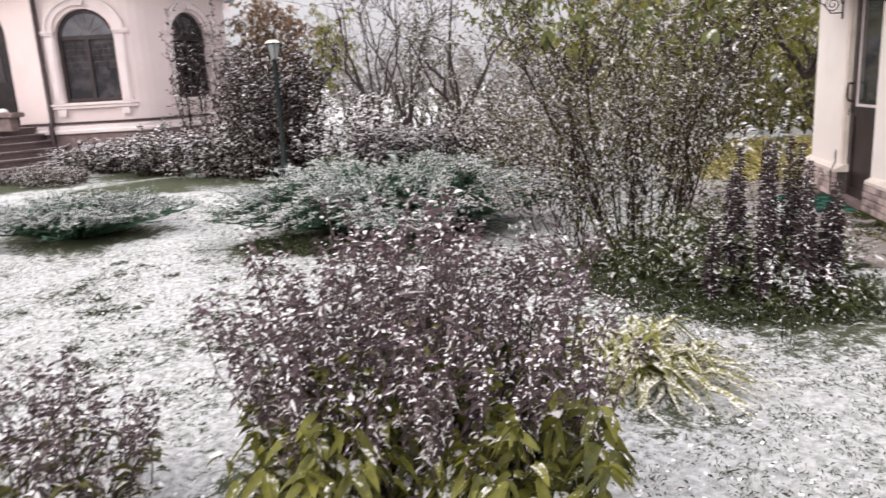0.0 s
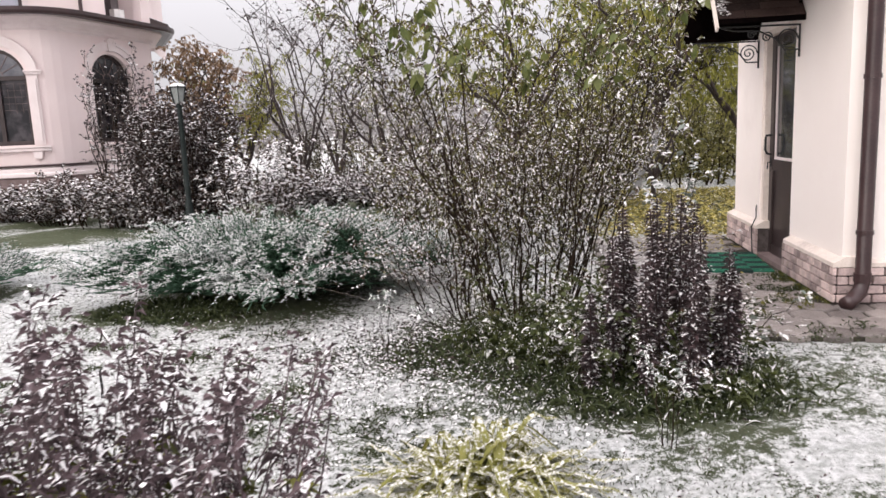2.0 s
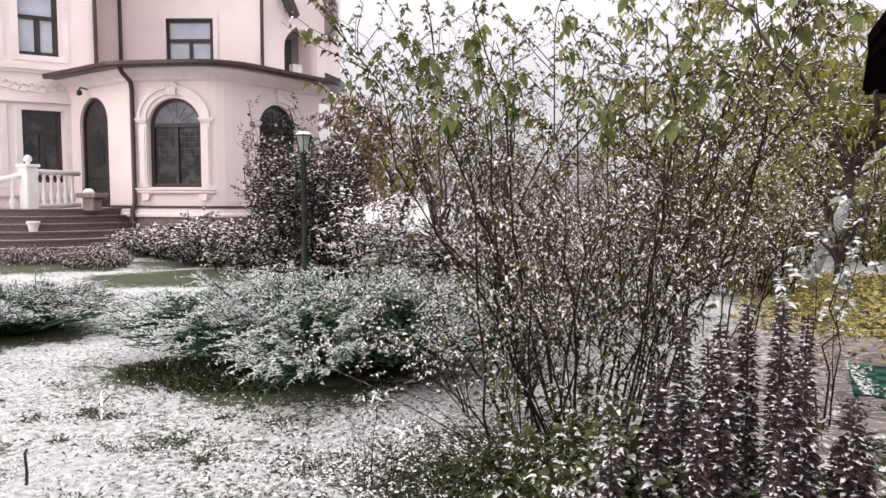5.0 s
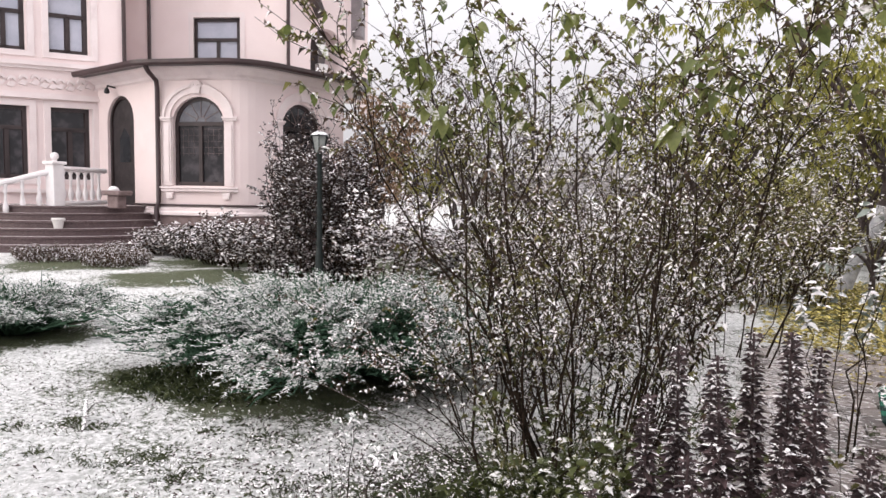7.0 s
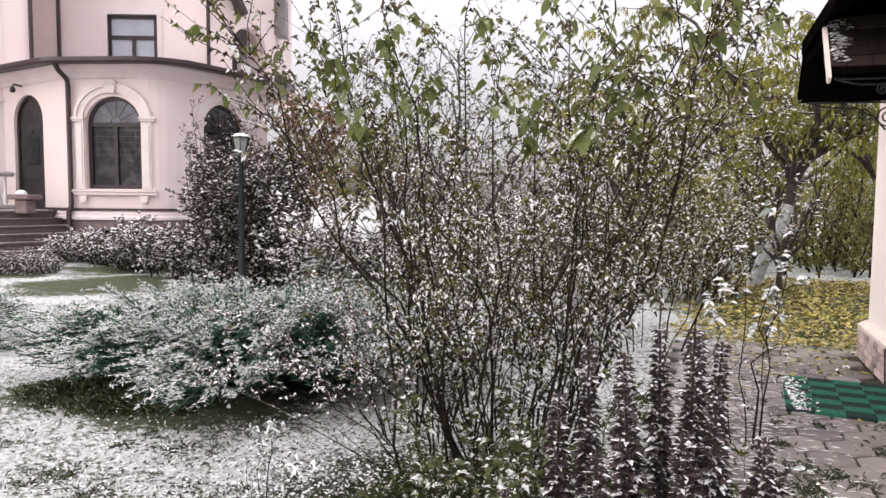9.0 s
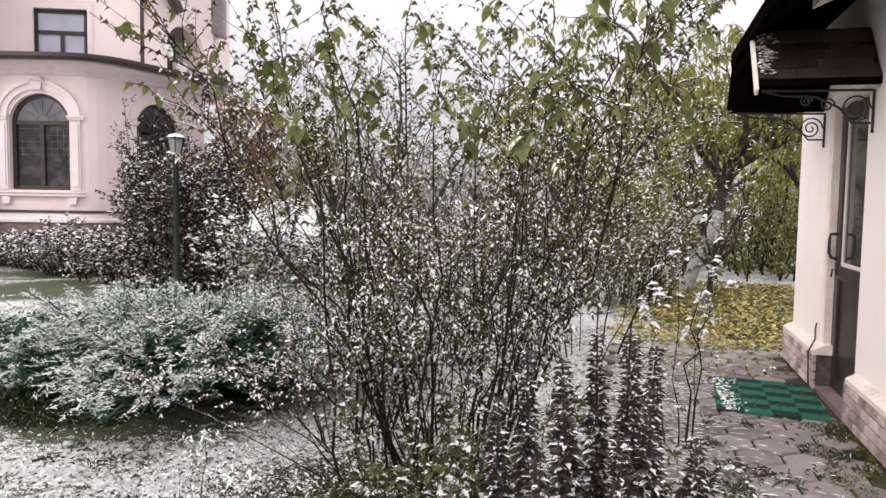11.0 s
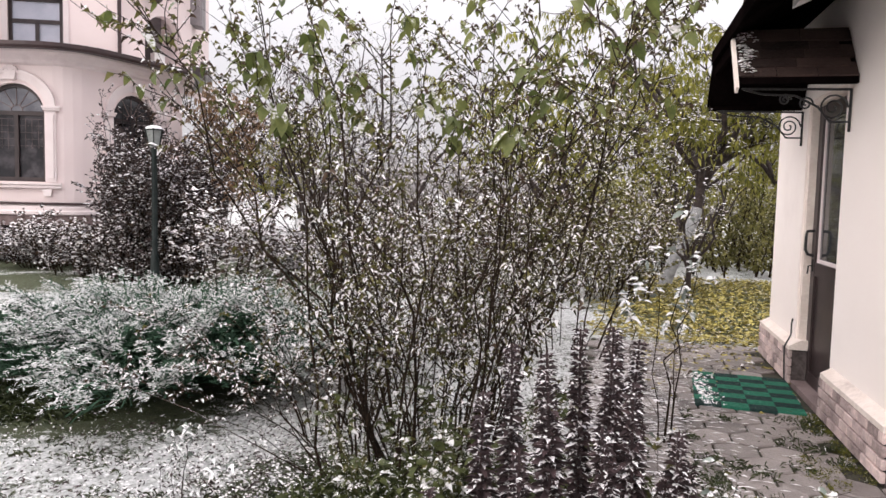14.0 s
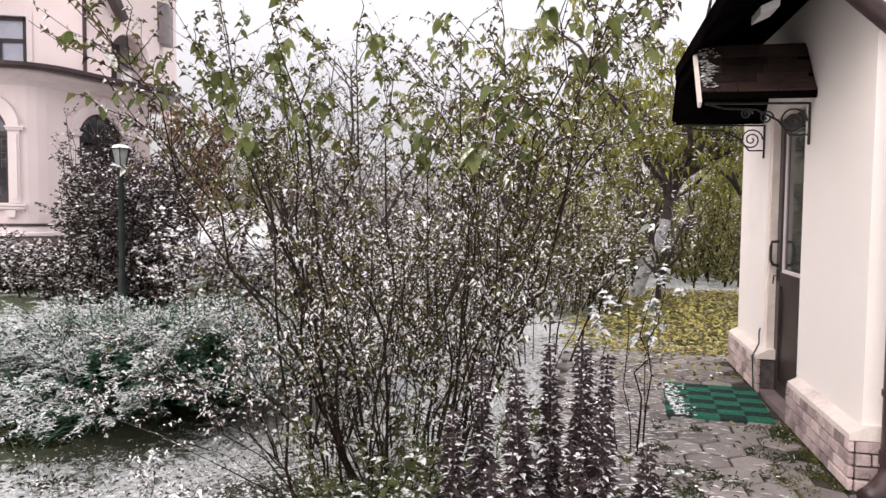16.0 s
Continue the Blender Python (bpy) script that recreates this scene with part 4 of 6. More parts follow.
    # the niche's shade is put into this wall's darker grey
    part("loggia_back", up.plate(Solid(), [(lc - 0.75, 4.2), (lc + 0.75, 4.2), (lc + 0.75, 6.3), (lc - 0.75, 6.3)], -0.75, 0.05), M_PANEL_SHADE, v, "loggia wall, its shade painted as darker grey")
    niche = Solid()
    for sa, sb, za, zb in ((-0.75, -0.66, 4.2, 6.3), (0.66, 0.75, 4.2, 6.3), (-0.66, 0.66, 6.2, 6.3), (-0.66, 0.66, 4.2, 4.28)):
        up.plate(niche, [(lc + sa, za), (lc + sb, za), (lc + sb, zb), (lc + sa, zb)], -0.01, 0.74)
    part("loggia_reveal", niche, M_HOUSE, v)
    # dark plate added to darken the inside of the niche
    part("loggia_door", up.plate(Solid(), [(lc - 0.4, 4.3), (lc + 0.25, 4.3), (lc + 0.25, 5.9), (lc - 0.4, 5.9)], -0.70, 0.06), M_FRAME, v, "dark plate added inside the loggia")
    flat_window(up, c1, 0.67, 4.75, 6.18, v, True)
    band = Solid()
    up.sweep(band, [(0, 6.75), (0.05, 6.75), (0.05, 6.95), (0, 6.95)], 0.0, up.s[1])
    part("string_course", band, M_TRIM, v)
    for s in (0.9, up.s[1] - 0.02):
        part("downpipe", Solid().tube([up.at(s, 0.07, 4.2), up.at(s, 0.07, 9.0)], 0.05, 8), M_PIPE, v, "dark brown downpipe")
    part("air_conditioner", up.plate(Solid(), [(loggia[0] - 0.15, 4.75), (loggia[0] + 0.2, 4.75), (loggia[0] + 0.2, 5.1), (loggia[0] - 0.15, 5.1)], -0.2, 0.2), M_POT, v)
    part("side_eave", up.sweep(Solid(), [(0, 4.55), (0.45, 4.45), (0.45, 4.75), (0, 4.95)], up.s[2] - 0.05, up.s[2] + 0.9), M_ROOF, v, "brown side eave")
    part("side_eave", up.sweep(Solid(), [(0, 6.05), (0.3, 6.0), (0.3, 7.1), (0, 7.2)], up.s[2] - 0.05, up.s[2] + 0.6), M_PANEL_SHADE, v, "grey ribbed side panel")
    part("loggia_roof", up.plate(Solid(), [(up.s[1] + 0.55, 6.95), (up.s[1] + 0.95, 6.3), (up.s[1] + 1.02, 6.38), (up.s[1] + 0.75, 6.98)], 0.4, 0.4), M_ROOF, v, "slope of the loggia roof")
    top = Solid().add([(-24, 3, 9), (-17, 9.5, 9), (-13, 13, 9), (-14, 19, 9), (-26, 16, 9), (-20, 11, 12)], [(0, 1, 5), (1, 2, 5), (2, 3, 5), (3, 4, 5), (4, 0, 5)])
    part("roof", top, M_ROOF, v)

    # wing with the frieze
    wing = Front([(-21.6, 3.98), (-17.16, 9.73), (-18.6, 11.0)], [0, 0, 0])
    corner = wing.s[1]

    def on(x, y):
        t = (wing.p[1] - wing.p[0]).normalized()
        return (Vector((x, y)) - wing.p[0]).dot(t)

    cs = [on(-17.92, 8.74) - 1.42 * k for k in range(4)]
    part("wall", wing.wall(wing.wall(Solid(), 0.0, 4.3, [(c, 0.48, 1.55, 3.36, 0) for c in cs]), 4.3, 9.0, [(c, 0.48, 4.72, 6.3, 0) for c in cs]), M_HOUSE, v)
    for c in cs:
        flat_window(wing, c, 0.48, 1.55, 3.36, v, False, 0.3)
        flat_window(wing, c, 0.48, 4.72, 6.3, v, True, 0.4)
    mould = Solid()
    for z0, z1, out in ((3.55, 3.62, 0.10), (3.62, 3.70, 0.05), (4.28, 4.36, 0.06), (4.36, 4.46, 0.12), (1.2, 1.3, 0.08), (0.72, 0.9, 0.1)):
        wing.sweep(mould, [(0, z0), (out, z0), (out, z1), (0, z1)], 0.0, corner + 0.3)
    part("moulding", mould, M_TRIM, v)
    fz = Solid()
    rnd = random.Random(5)
    s = corner - 6.5
    while s < corner - 0.1:
        zc = 3.99 + rnd.uniform(-0.05, 0.05)
        ring_plate(wing, fz, arch(s, 0.05, zc, 0.05, 6), arch(s, 0.10, zc, 0.12, 6), 0.045, 0.05)
        wing.plate(fz, [(s - 0.12, zc - 0.12), (s + 0.02, zc - 0.16), (s + 0.1, zc - 0.05), (s - 0.03, zc - 0.02)], 0.04, 0.045)
        s += rnd.uniform(0.17, 0.26)
    part("frieze", fz, M_TRIM, v, "stucco frieze of leaf scrolls")
    part("downpipe", Solid().tube([wing.at(corner - 0.05, 0.07, 4.4), wing.at(corner - 0.05, 0.07, 9.0)], 0.05, 8), M_PIPE, v, "dark brown downpipe")


villa()


# ---- steps with balustrade ----
def steps():
    st = thing("villa_steps", "curved brown granite steps with snow along the treads", "stairs", kind="structure")
    cx, cy = -17.2, 8.35
    for k in range(6):
        r = 3.35 - 0.27 * k
        z0, z1 = 0.155 * k, 0.155 * (k + 1)
        s = Solid()
        n = 40
        ang = [radians(-150 + 170 * i / n) for i in range(n + 1)]
        rows = [[(cx + rr * math.cos(a), cy + rr * math.sin(a), z) for a in ang] for rr, z in ((0.2, z1), (r + 0.03, z1), (r + 0.03, z1 - 0.035), (r, z1 - 0.045), (r, z0 - 0.02))]
        for a, b in zip(rows, rows[1:]):
            s.strip(b, a)
        part("step", s, M_GRANITE, st)
    rail = thing("balustrade", "white turned balustrade with a ball-topped newel on the landing", "balustrade", kind="structure")

    def baluster(x, y, z, h):
        p = [(0.05, 0), (0.05, 0.05), (0.03, 0.08), (0.06, 0.2), (0.065, 0.27), (0.035, 0.42), (0.028, 0.6), (0.045, 0.68), (0.028, 0.74), (0.05, 0.8), (0.05, 0.86)]
        return Solid().lathe((x, y, z), [(r, t * h / 0.86) for r, t in p], 10)

    n0, n1 = Vector((-16.35, 7.1, 0.93)), Vector((-17.05, 9.0, 0.93))
    part("newel", Solid().box((n0.x - 0.14, n0.y - 0.14, 0.55), (n0.x + 0.14, n0.y + 0.14, 1.9), chamfer=0.015).box((n0.x - 0.18, n0.y - 0.18, 1.86), (n0.x + 0.18, n0.y + 0.18, 1.93), chamfer=0.01).lathe((n0.x, n0.y, 1.93), [(0.05, 0), (0.04, 0.03), (0.085, 0.08), (0.09, 0.12), (0.07, 0.18), (0.0, 0.21)], 12), M_WHITE, rail)
    for k in range(1, 7):
        q = n0.lerp(n1, k / 7)
        part("baluster", baluster(q.x, q.y, 0.95, 0.78), M_WHITE, rail, smooth=True)
    part("top_rail", Solid().tube([n0 + Vector((0, 0, 0.84)), n1 + Vector((0, 0, 0.84))], 0.065, 8), M_WHITE, rail)
    part("base_rail", Solid().tube([n0 + Vector((0, 0, 0.05)), n1 + Vector((0, 0, 0.05))], 0.06, 6), M_WHITE, rail)
    n2 = Vector((-17.6, 5.2, 0.2))
    part("top_rail", Solid().tube([n0 + Vector((0, 0, 0.80)), n2 + Vector((0, 0, 0.84))], 0.065, 8), M_WHITE, rail)
    for k in range(1, 7):
        q = n0.lerp(n2, k / 7)
        part("baluster", baluster(q.x, q.y, q.z, 0.8), M_WHITE, rail, smooth=True)
    urn = thing("stone_planter", "low grey stone planter beside the villa door", "planter", at=(-15.15, 7.75, 0.93))
    part("bowl", Solid().box((-0.3, -0.2, 0.25), (0.3, 0.2, 0.36), chamfer=0.02), M_STONE, urn)
    part("pedestal", Solid().box((-0.18, -0.12, -0.05), (0.18, 0.12, 0.25), chamfer=0.02), M_STONE, urn)
    part("snow_cap", Solid().lathe((-0.1, 0, 0.36), [(0.13, 0), (0.11, 0.05), (0.06, 0.09), (0, 0.1)], 10), M_SNOW, urn, "mound of snow", smooth=True)
    pot = thing("flower_pot", "small white ribbed flower pot standing on the steps", "pot", at=(-15.35, 6.42, 0.47))
    part("body", Solid().lathe((0, 0, -0.02), [(0.08, 0), (0.12, 0.2), (0.11, 0.21), (0.10, 0.18), (0.0, 0.17)], 12), M_POT, pot)
    part("rim", Solid().lathe((0, 0, 0.17), [(0.13, 0), (0.14, 0.02), (0.13, 0.05), (0.11, 0.05)], 12), M_POT, pot)


steps()


# ---- garden lamp ----
def garden_lamp():
    g = thing("street_lamp", "dark cast-iron garden lamp with a frosted lantern and snowy cap", "lamp", at=(-7.18, 4.42, 0.0))
    part("post", Solid().lathe((0, 0, -0.05), [(0.10, 0), (0.10, 0.1), (0.06, 0.16), (0.055, 0.5), (0.04, 0.56), (0.035, 1.86), (0.05, 1.90), (0.03, 1.93)], 12), M_LANTERN, g, smooth=True)
    cage = Solid()
    for a in range(6):
        t = math.pi / 3 * a
        cage.tube([(0.07 * math.cos(t), 0.07 * math.sin(t), 1.88), (0.115 * math.cos(t), 0.115 * math.sin(t), 2.105)], 0.008, 4)
    part("lantern_cage", cage, M_LANTERN, g)
    part("lantern_glass", Solid().lathe((0, 0, 1.88), [(0.064, 0), (0.108, 0.222), (0.0, 0.222)], 6), M_FROST, g, "frosted glass")
    part("lantern_roof", Solid().lathe((0, 0, 2.10), [(0.135, 0), (0.13, 0.015), (0.07, 0.05), (0.05, 0.065), (0.015, 0.07), (0.0, 0.08)], 6), M_LANTERN, g)
    part("snow_cap", Solid().lathe((0, 0, 2.115), [(0.125, 0.0), (0.10, 0.022), (0.07, 0.042), (0.045, 0.048)], 10), M_SNOW, g, "thin snow on the roof", smooth=True)


garden_lamp()


# ---- plants ----
def woody(name, label, category, at, stems, foot, height, lean, twigs, twig_len, leaves, sets, radius=0.011, curve=0.25, bark=None, first=0.12, group="", up=0.35, flat=1.0, dabs=0.0, dab=0.014, dab_top=9.0, keep=(1.0, 1.0)):
    """A shrub of many stems from one foot: stems, twigs along them, and leaves along the twigs.
    foot: radii of the foot; lean: how far the tips spread; sets: (share, material, part name, length, width, droop, lowest height)."""
    plant = thing(name, label, category, group, at=at)
    a = RNG.uniform(0, 2 * np.pi, stems)
    r = np.sqrt(RNG.uniform(0, 1, stems))
    start = np.stack([foot[0] * r * np.cos(a), foot[1] * r * np.sin(a), np.full(stems, -0.03)], -1)
    h = height * RNG.uniform(0.6, 1.0, stems)
    out = np.stack([np.cos(a), np.sin(a) * flat, np.zeros(stems)], -1) * (lean * RNG.uniform(0.15, 1.0, stems) * (0.35 + 0.65 * r))[:, None]
    out[:, 0] *= np.where(out[:, 0] > 0, keep[0], 1.0)
    out[:, 1] *= np.where(out[:, 1] < 0, keep[1], 1.0)
    tip = out + np.array([0, 0, 1.0]) * h[:, None]
    lengths = np.linalg.norm(tip, axis=1)
    bow = out * curve - np.array([0, 0, 1.0]) * (np.linalg.norm(out, axis=1) * curve * 0.6)[:, None]
    path = bend(start, tip, lengths, bow, 0.07, 9)
    rad = radius * RNG.uniform(0.45, 1.3, stems)[:, None] * np.linspace(1, 0.25, 9)[None]
    for one in range(stems):
        ob = fast_mesh("stem", *tube_arrays(path[one:one + 1], rad[one:one + 1], 6), bark or M_TWIG, plant)
        ob.data.shade_smooth()
        del ob["kind"]
    p, d = along(path, RNG.uniform(first, 1.0, (stems, twigs)))
    p, d = p.reshape(-1, 3), d.reshape(-1, 3)
    way = unit(d * 0.6 + scatter_ways(len(p), up) * 0.9)
    tl = twig_len * RNG.uniform(0.4, 1.25, len(p))
    tw = bend(p, way, tl, np.stack([np.zeros(len(p)), np.zeros(len(p)), -tl * RNG.uniform(0, 0.25, len(p))], -1), 0.12, 5)
    fast_mesh("twig_growth", *tube_arrays(tw, radius * 0.34 * np.linspace(1, 0.4, 5)[None] * np.ones((len(p), 1)), 3), bark or M_TWIG, plant)
    allp = np.concatenate([tw, bend(path[:, 6], path[:, 8] - path[:, 6], np.linalg.norm(path[:, 8] - path[:, 6], axis=1), np.zeros((stems, 3)), 0.0, 5)])
    q, dd = along(allp, np.clip(RNG.beta(2.0, 1.1, (len(allp), leaves)), 0.1, 1.0))
    q, dd = q.reshape(-1, 3), dd.reshape(-1, 3)
    pick = RNG.uniform(0, 1, len(q))
    lo = 0.0
    for share, mat, pname, ll, lw, droop, floor_z, *rest in sets:
        sel = (pick >= lo) & (pick < lo + share) & (q[:, 2] > floor_z)
        if rest:
            sel &= q[:, 2] < rest[0]
        lo += share
        k = int(sel.sum())
        if not k:
            continue
        size = RNG.uniform(0.6, 1.25, k)
        way = unit(dd[sel] * 0.5 + scatter_ways(k, 0.1))
        if droop > 0.6:
            way = unit(way + np.array([0, 0, -droop]))
        if ll >= 0.045:
            fast_mesh(pname, *broad_leaf_arrays(q[sel], way, ll * size, lw * size, min(droop, 0.5), 0.6, 0.3 if droop > 0.6 else 0.0), mat, plant)
        else:
            fast_mesh(pname, *leaf_arrays(q[sel], way, ll * size, lw * size, min(droop, 0.5), 0.6), mat, plant)
    if dabs:
        outer = np.clip(np.linalg.norm(q[:, :2], axis=1) / (0.75 * lean + 0.05), 0.25, 1) * np.clip(q[:, 2] / (0.45 * height), 0.06, 1)
        sel = (RNG.uniform(0, 1, len(q)) < dabs * outer * np.clip((dab_top - q[:, 2]) / 0.6, 0.15, 1)) & (q[:, 2] > 0.06)
        fast_mesh("snow", *snow_dabs(q[sel] + np.array([0, 0, 0.006]), dab), M_SNOW, plant)
    return plant


def juniper(label, at, rx, ry, h, count):
    """Low spreading conifer: arching branches with feathered sprays."""
    plant = thing("juniper", label, "shrub", "spreading junipers", at=at)
    a = RNG.uniform(0, 2 * np.pi, count)
    reach = np.sqrt(RNG.uniform(0.03, 1, count))
    start = np.stack([rx * 0.25 * reach * np.cos(a), ry * 0.25 * reach * np.sin(a), np.full(count, 0.02)], -1)
    lump = 1 + 0.18 * np.sin(a * 5 + 1.3) + 0.13 * np.sin(a * 9)
    swell = 1 + 0.16 * np.sin(a * 4 + 0.6) * np.sin(reach * 7) + 0.13 * np.sin(a * 7 + reach * 9)
    end = np.stack([rx * reach * lump * np.cos(a), ry * reach * lump * np.sin(a), h * swell * (1.0 - 0.36 * reach ** 2) * RNG.uniform(0.66, 1.1, count)], -1)
    end[:, 2] = np.maximum(end[:, 2], 0.27 + 0.06 * np.sin(a * 6))
    way = end - start
    ln = np.linalg.norm(way, axis=1)
    path = bend(start, way, ln, np.stack([np.zeros(count), np.zeros(count), -0.09 * ln], -1) * RNG.uniform(-0.1, 1.2, count)[:, None], 0.07, 7)
    fast_mesh("branch_framework", *tube_arrays(path, np.linspace(0.012, 0.004, 7)[None] * np.ones((count, 1)), 4), M_JUNIPER_DRY, plant)
    m = 19
    p, d = along(path, np.clip(RNG.beta(2.4, 1.0, (count, m)), 0.25, 1))
    p, d = p.reshape(-1, 3), d.reshape(-1, 3)
    outward = unit(p * np.array([1, 1, 0.0]) + 1e-6)
    way = unit(d * 0.35 + outward * 0.75 + np.array([0, 0, 0.16]) + RNG.normal(0, 0.36, (len(p), 3)) * np.array([1, 1, 0.6]))
    tl = RNG.uniform(0.07, 0.22, len(p))
    spray = bend(p, way, tl, np.stack([np.zeros(len(p)), np.zeros(len(p)), -0.2 * tl], -1), 0.08, 5)
    # the lowest sprays have died off in the shade, so the skirt overhangs
    out = np.hypot(p[:, 0] / rx, p[:, 1] / ry)
    high = p[:, 2] > 0.10 + 0.17 * np.clip(out, 0, 1)
    spray, p = spray[high], p[high]
    k = 24
    q, dd = along(spray, np.tile(np.linspace(0.04, 1.0, k), (len(p), 1)))
    q, dd = q.reshape(-1, 3), dd.reshape(-1, 3)
    flatten = np.array([1, 1, 0.45])
    sway = unit(dd * 0.8 + scatter_ways(len(q), 0.15) * flatten)
    size = RNG.uniform(0.7, 1.3, len(q))
    # snow lies where nothing grows above: the top layer of a grid seen from the sky
    cell = np.floor(q[:, 0] / 0.06).astype(int) * 4096 + np.floor(q[:, 1] / 0.06).astype(int)
    keys, where = np.unique(cell, return_inverse=True)
    roof_z = np.full(len(keys), -1.0)
    np.maximum.at(roof_z, where, q[:, 2])
    open_sky = q[:, 2] > roof_z[where] - 0.15
    sel = (RNG.uniform(0, 1, len(q)) < 0.10) & open_sky
    fast_mesh("snow", *snow_dabs(q[sel] + np.array([0, 0, 0.006]), 0.0048), M_SNOW, plant)
    fast_mesh("needle_sprays", *needle_arrays(q[open_sky], sway[open_sky], 0.030 * size[open_sky], 0.0080 * size[open_sky]), M_JUNIPER, plant)
    fast_mesh("inner_needle_sprays", *needle_arrays(q[~open_sky], sway[~open_sky], 0.034 * size[~open_sky], 0.011 * size[~open_sky]), M_JUNIPER_DRY, plant)
    return plant


def stalks(name, label, category, at, rx, ry, h, count, per, leaf, width, mat, low=None, lean=0.25, group=""):
    """A clump of upright dry stalks with narrow hanging leaves; low: leaves near the foot in another colour."""
    plant = thing(name, label, category, group, at=at)
    a = RNG.uniform(0, 2 * np.pi, count)
    r = np.sqrt(RNG.uniform(0, 1, count))
    start = np.stack([rx * r * np.cos(a), ry * r * np.sin(a), np.full(count, -0.02)], -1)
    hh = h * RNG.triangular(0.5, 0.9, 1.22, count) * (1 - 0.25 * r ** 2)
    way = np.stack([lean * r * np.cos(a), lean * r * np.sin(a), np.ones(count)], -1) + RNG.normal(0, 0.08, (count, 3))
    path = bend(start, way, hh, np.zeros((count, 3)), 0.08, 6)
    fast_mesh("stalk_growth", *tube_arrays(path, np.linspace(0.0045, 0.002, 6)[None] * np.ones((count, 1)), 3), mat, plant)
    s = np.clip(RNG.beta(1.7, 1.0, (count, per)), 0.06, 1)
    q, dd = along(path, s)
    q, dd, s = q.reshape(-1, 3), dd.reshape(-1, 3), s.ravel()
    way = unit(scatter_ways(len(q), -0.1) + dd * 0.25)
    size = RNG.uniform(0.5, 1.3, len(q))
    fore = s < 0.70
    if low:
        fast_mesh("green_leaves", *leaf_arrays(q[fore], way[fore], leaf * 1.9 * size[fore], width * 2.2 * size[fore], 0.35, 0.5), low, plant)
        q, way, size = q[~fore], way[~fore], size[~fore]
    fast_mesh("dry_leaves", *leaf_arrays(q, way, leaf * size, width * size, 0.45, 0.8), mat, plant)
    cap = np.concatenate([path[:, -1] + RNG.normal(0, 0.012, (count, 3)), path[:, -1] + RNG.normal(0, 0.02, (count, 3)), q[RNG.uniform(0, 1, len(q)) < (0.10 if h > 0.4 else 0.03)]])
    if h > 0.3:
        fast_mesh("snow", *snow_dabs(cap + np.array([0, 0, 0.012]), leaf * 0.155), M_SNOW, plant)
    # seed heads at the tips
    tip = np.repeat(path[:, -1], 9, 0) + RNG.normal(0, 0.018, (count * 9, 3))
    fast_mesh("seed_fluff", *leaf_arrays(tip, scatter_ways(len(tip), 0.5), 0.03 * RNG.uniform(0.6, 1.4, len(tip)), 0.014, 0.2, 1.0), mat, plant)
    return plant


def spikes(at, places, label):
    """Dense whorled flower spikes gone to seed."""
    plant = thing("acanthus_clump", label, "plant", "whorled spikes", at=at)
    for x, y, h in places:
        s = Vector((x, y, -0.02))
        lean = Vector((RNG.normal(0, 0.035), RNG.normal(0, 0.04), 1.0)).normalized()
        k = 7
        parts = [tube_arrays([[[*(s + lean * h * i / (k - 1))] for i in range(k)]], np.linspace(0.008, 0.004, k)[None], 5)]
        n = int(h * 50)
        for i in range(n):
            f = 0.16 + 0.84 * i / n
            c = np.array(s + lean * h * f)
            m = 12
            a = np.arange(m) * 2 * np.pi / m + i * 0.6 + RNG.uniform(0, 0.5)
            way = np.stack([np.cos(a), np.sin(a), np.full(m, 0.2)], -1) + RNG.normal(0, 0.17, (m, 3))
            size = (1.0 - 0.5 * max(0.0, f - 0.6) / 0.4) * RNG.uniform(0.6, 1.3, m)
            parts.append(leaf_arrays(np.repeat(c[None], m, 0) + way * 0.004, way, 0.050 * size, 0.021 * size, 0.12, 0.5))
        spike = fast_mesh("seed_spike", *join_arrays(parts), M_SALVIA, plant)
        del spike["kind"]
        f = RNG.uniform(0.25, 1.0, int(h * 34))
        a = RNG.uniform(0, 2 * np.pi, len(f))
        at_snow = np.array(s)[None] + np.array(lean)[None] * (h * f)[:, None] + np.stack([np.cos(a), np.sin(a), np.full(len(a), 0.3)], -1) * (0.030 - 0.012 * f)[:, None]
        fast_mesh("snow", *snow_dabs(at_snow, 0.0066), M_SNOW, spike)
    return plant


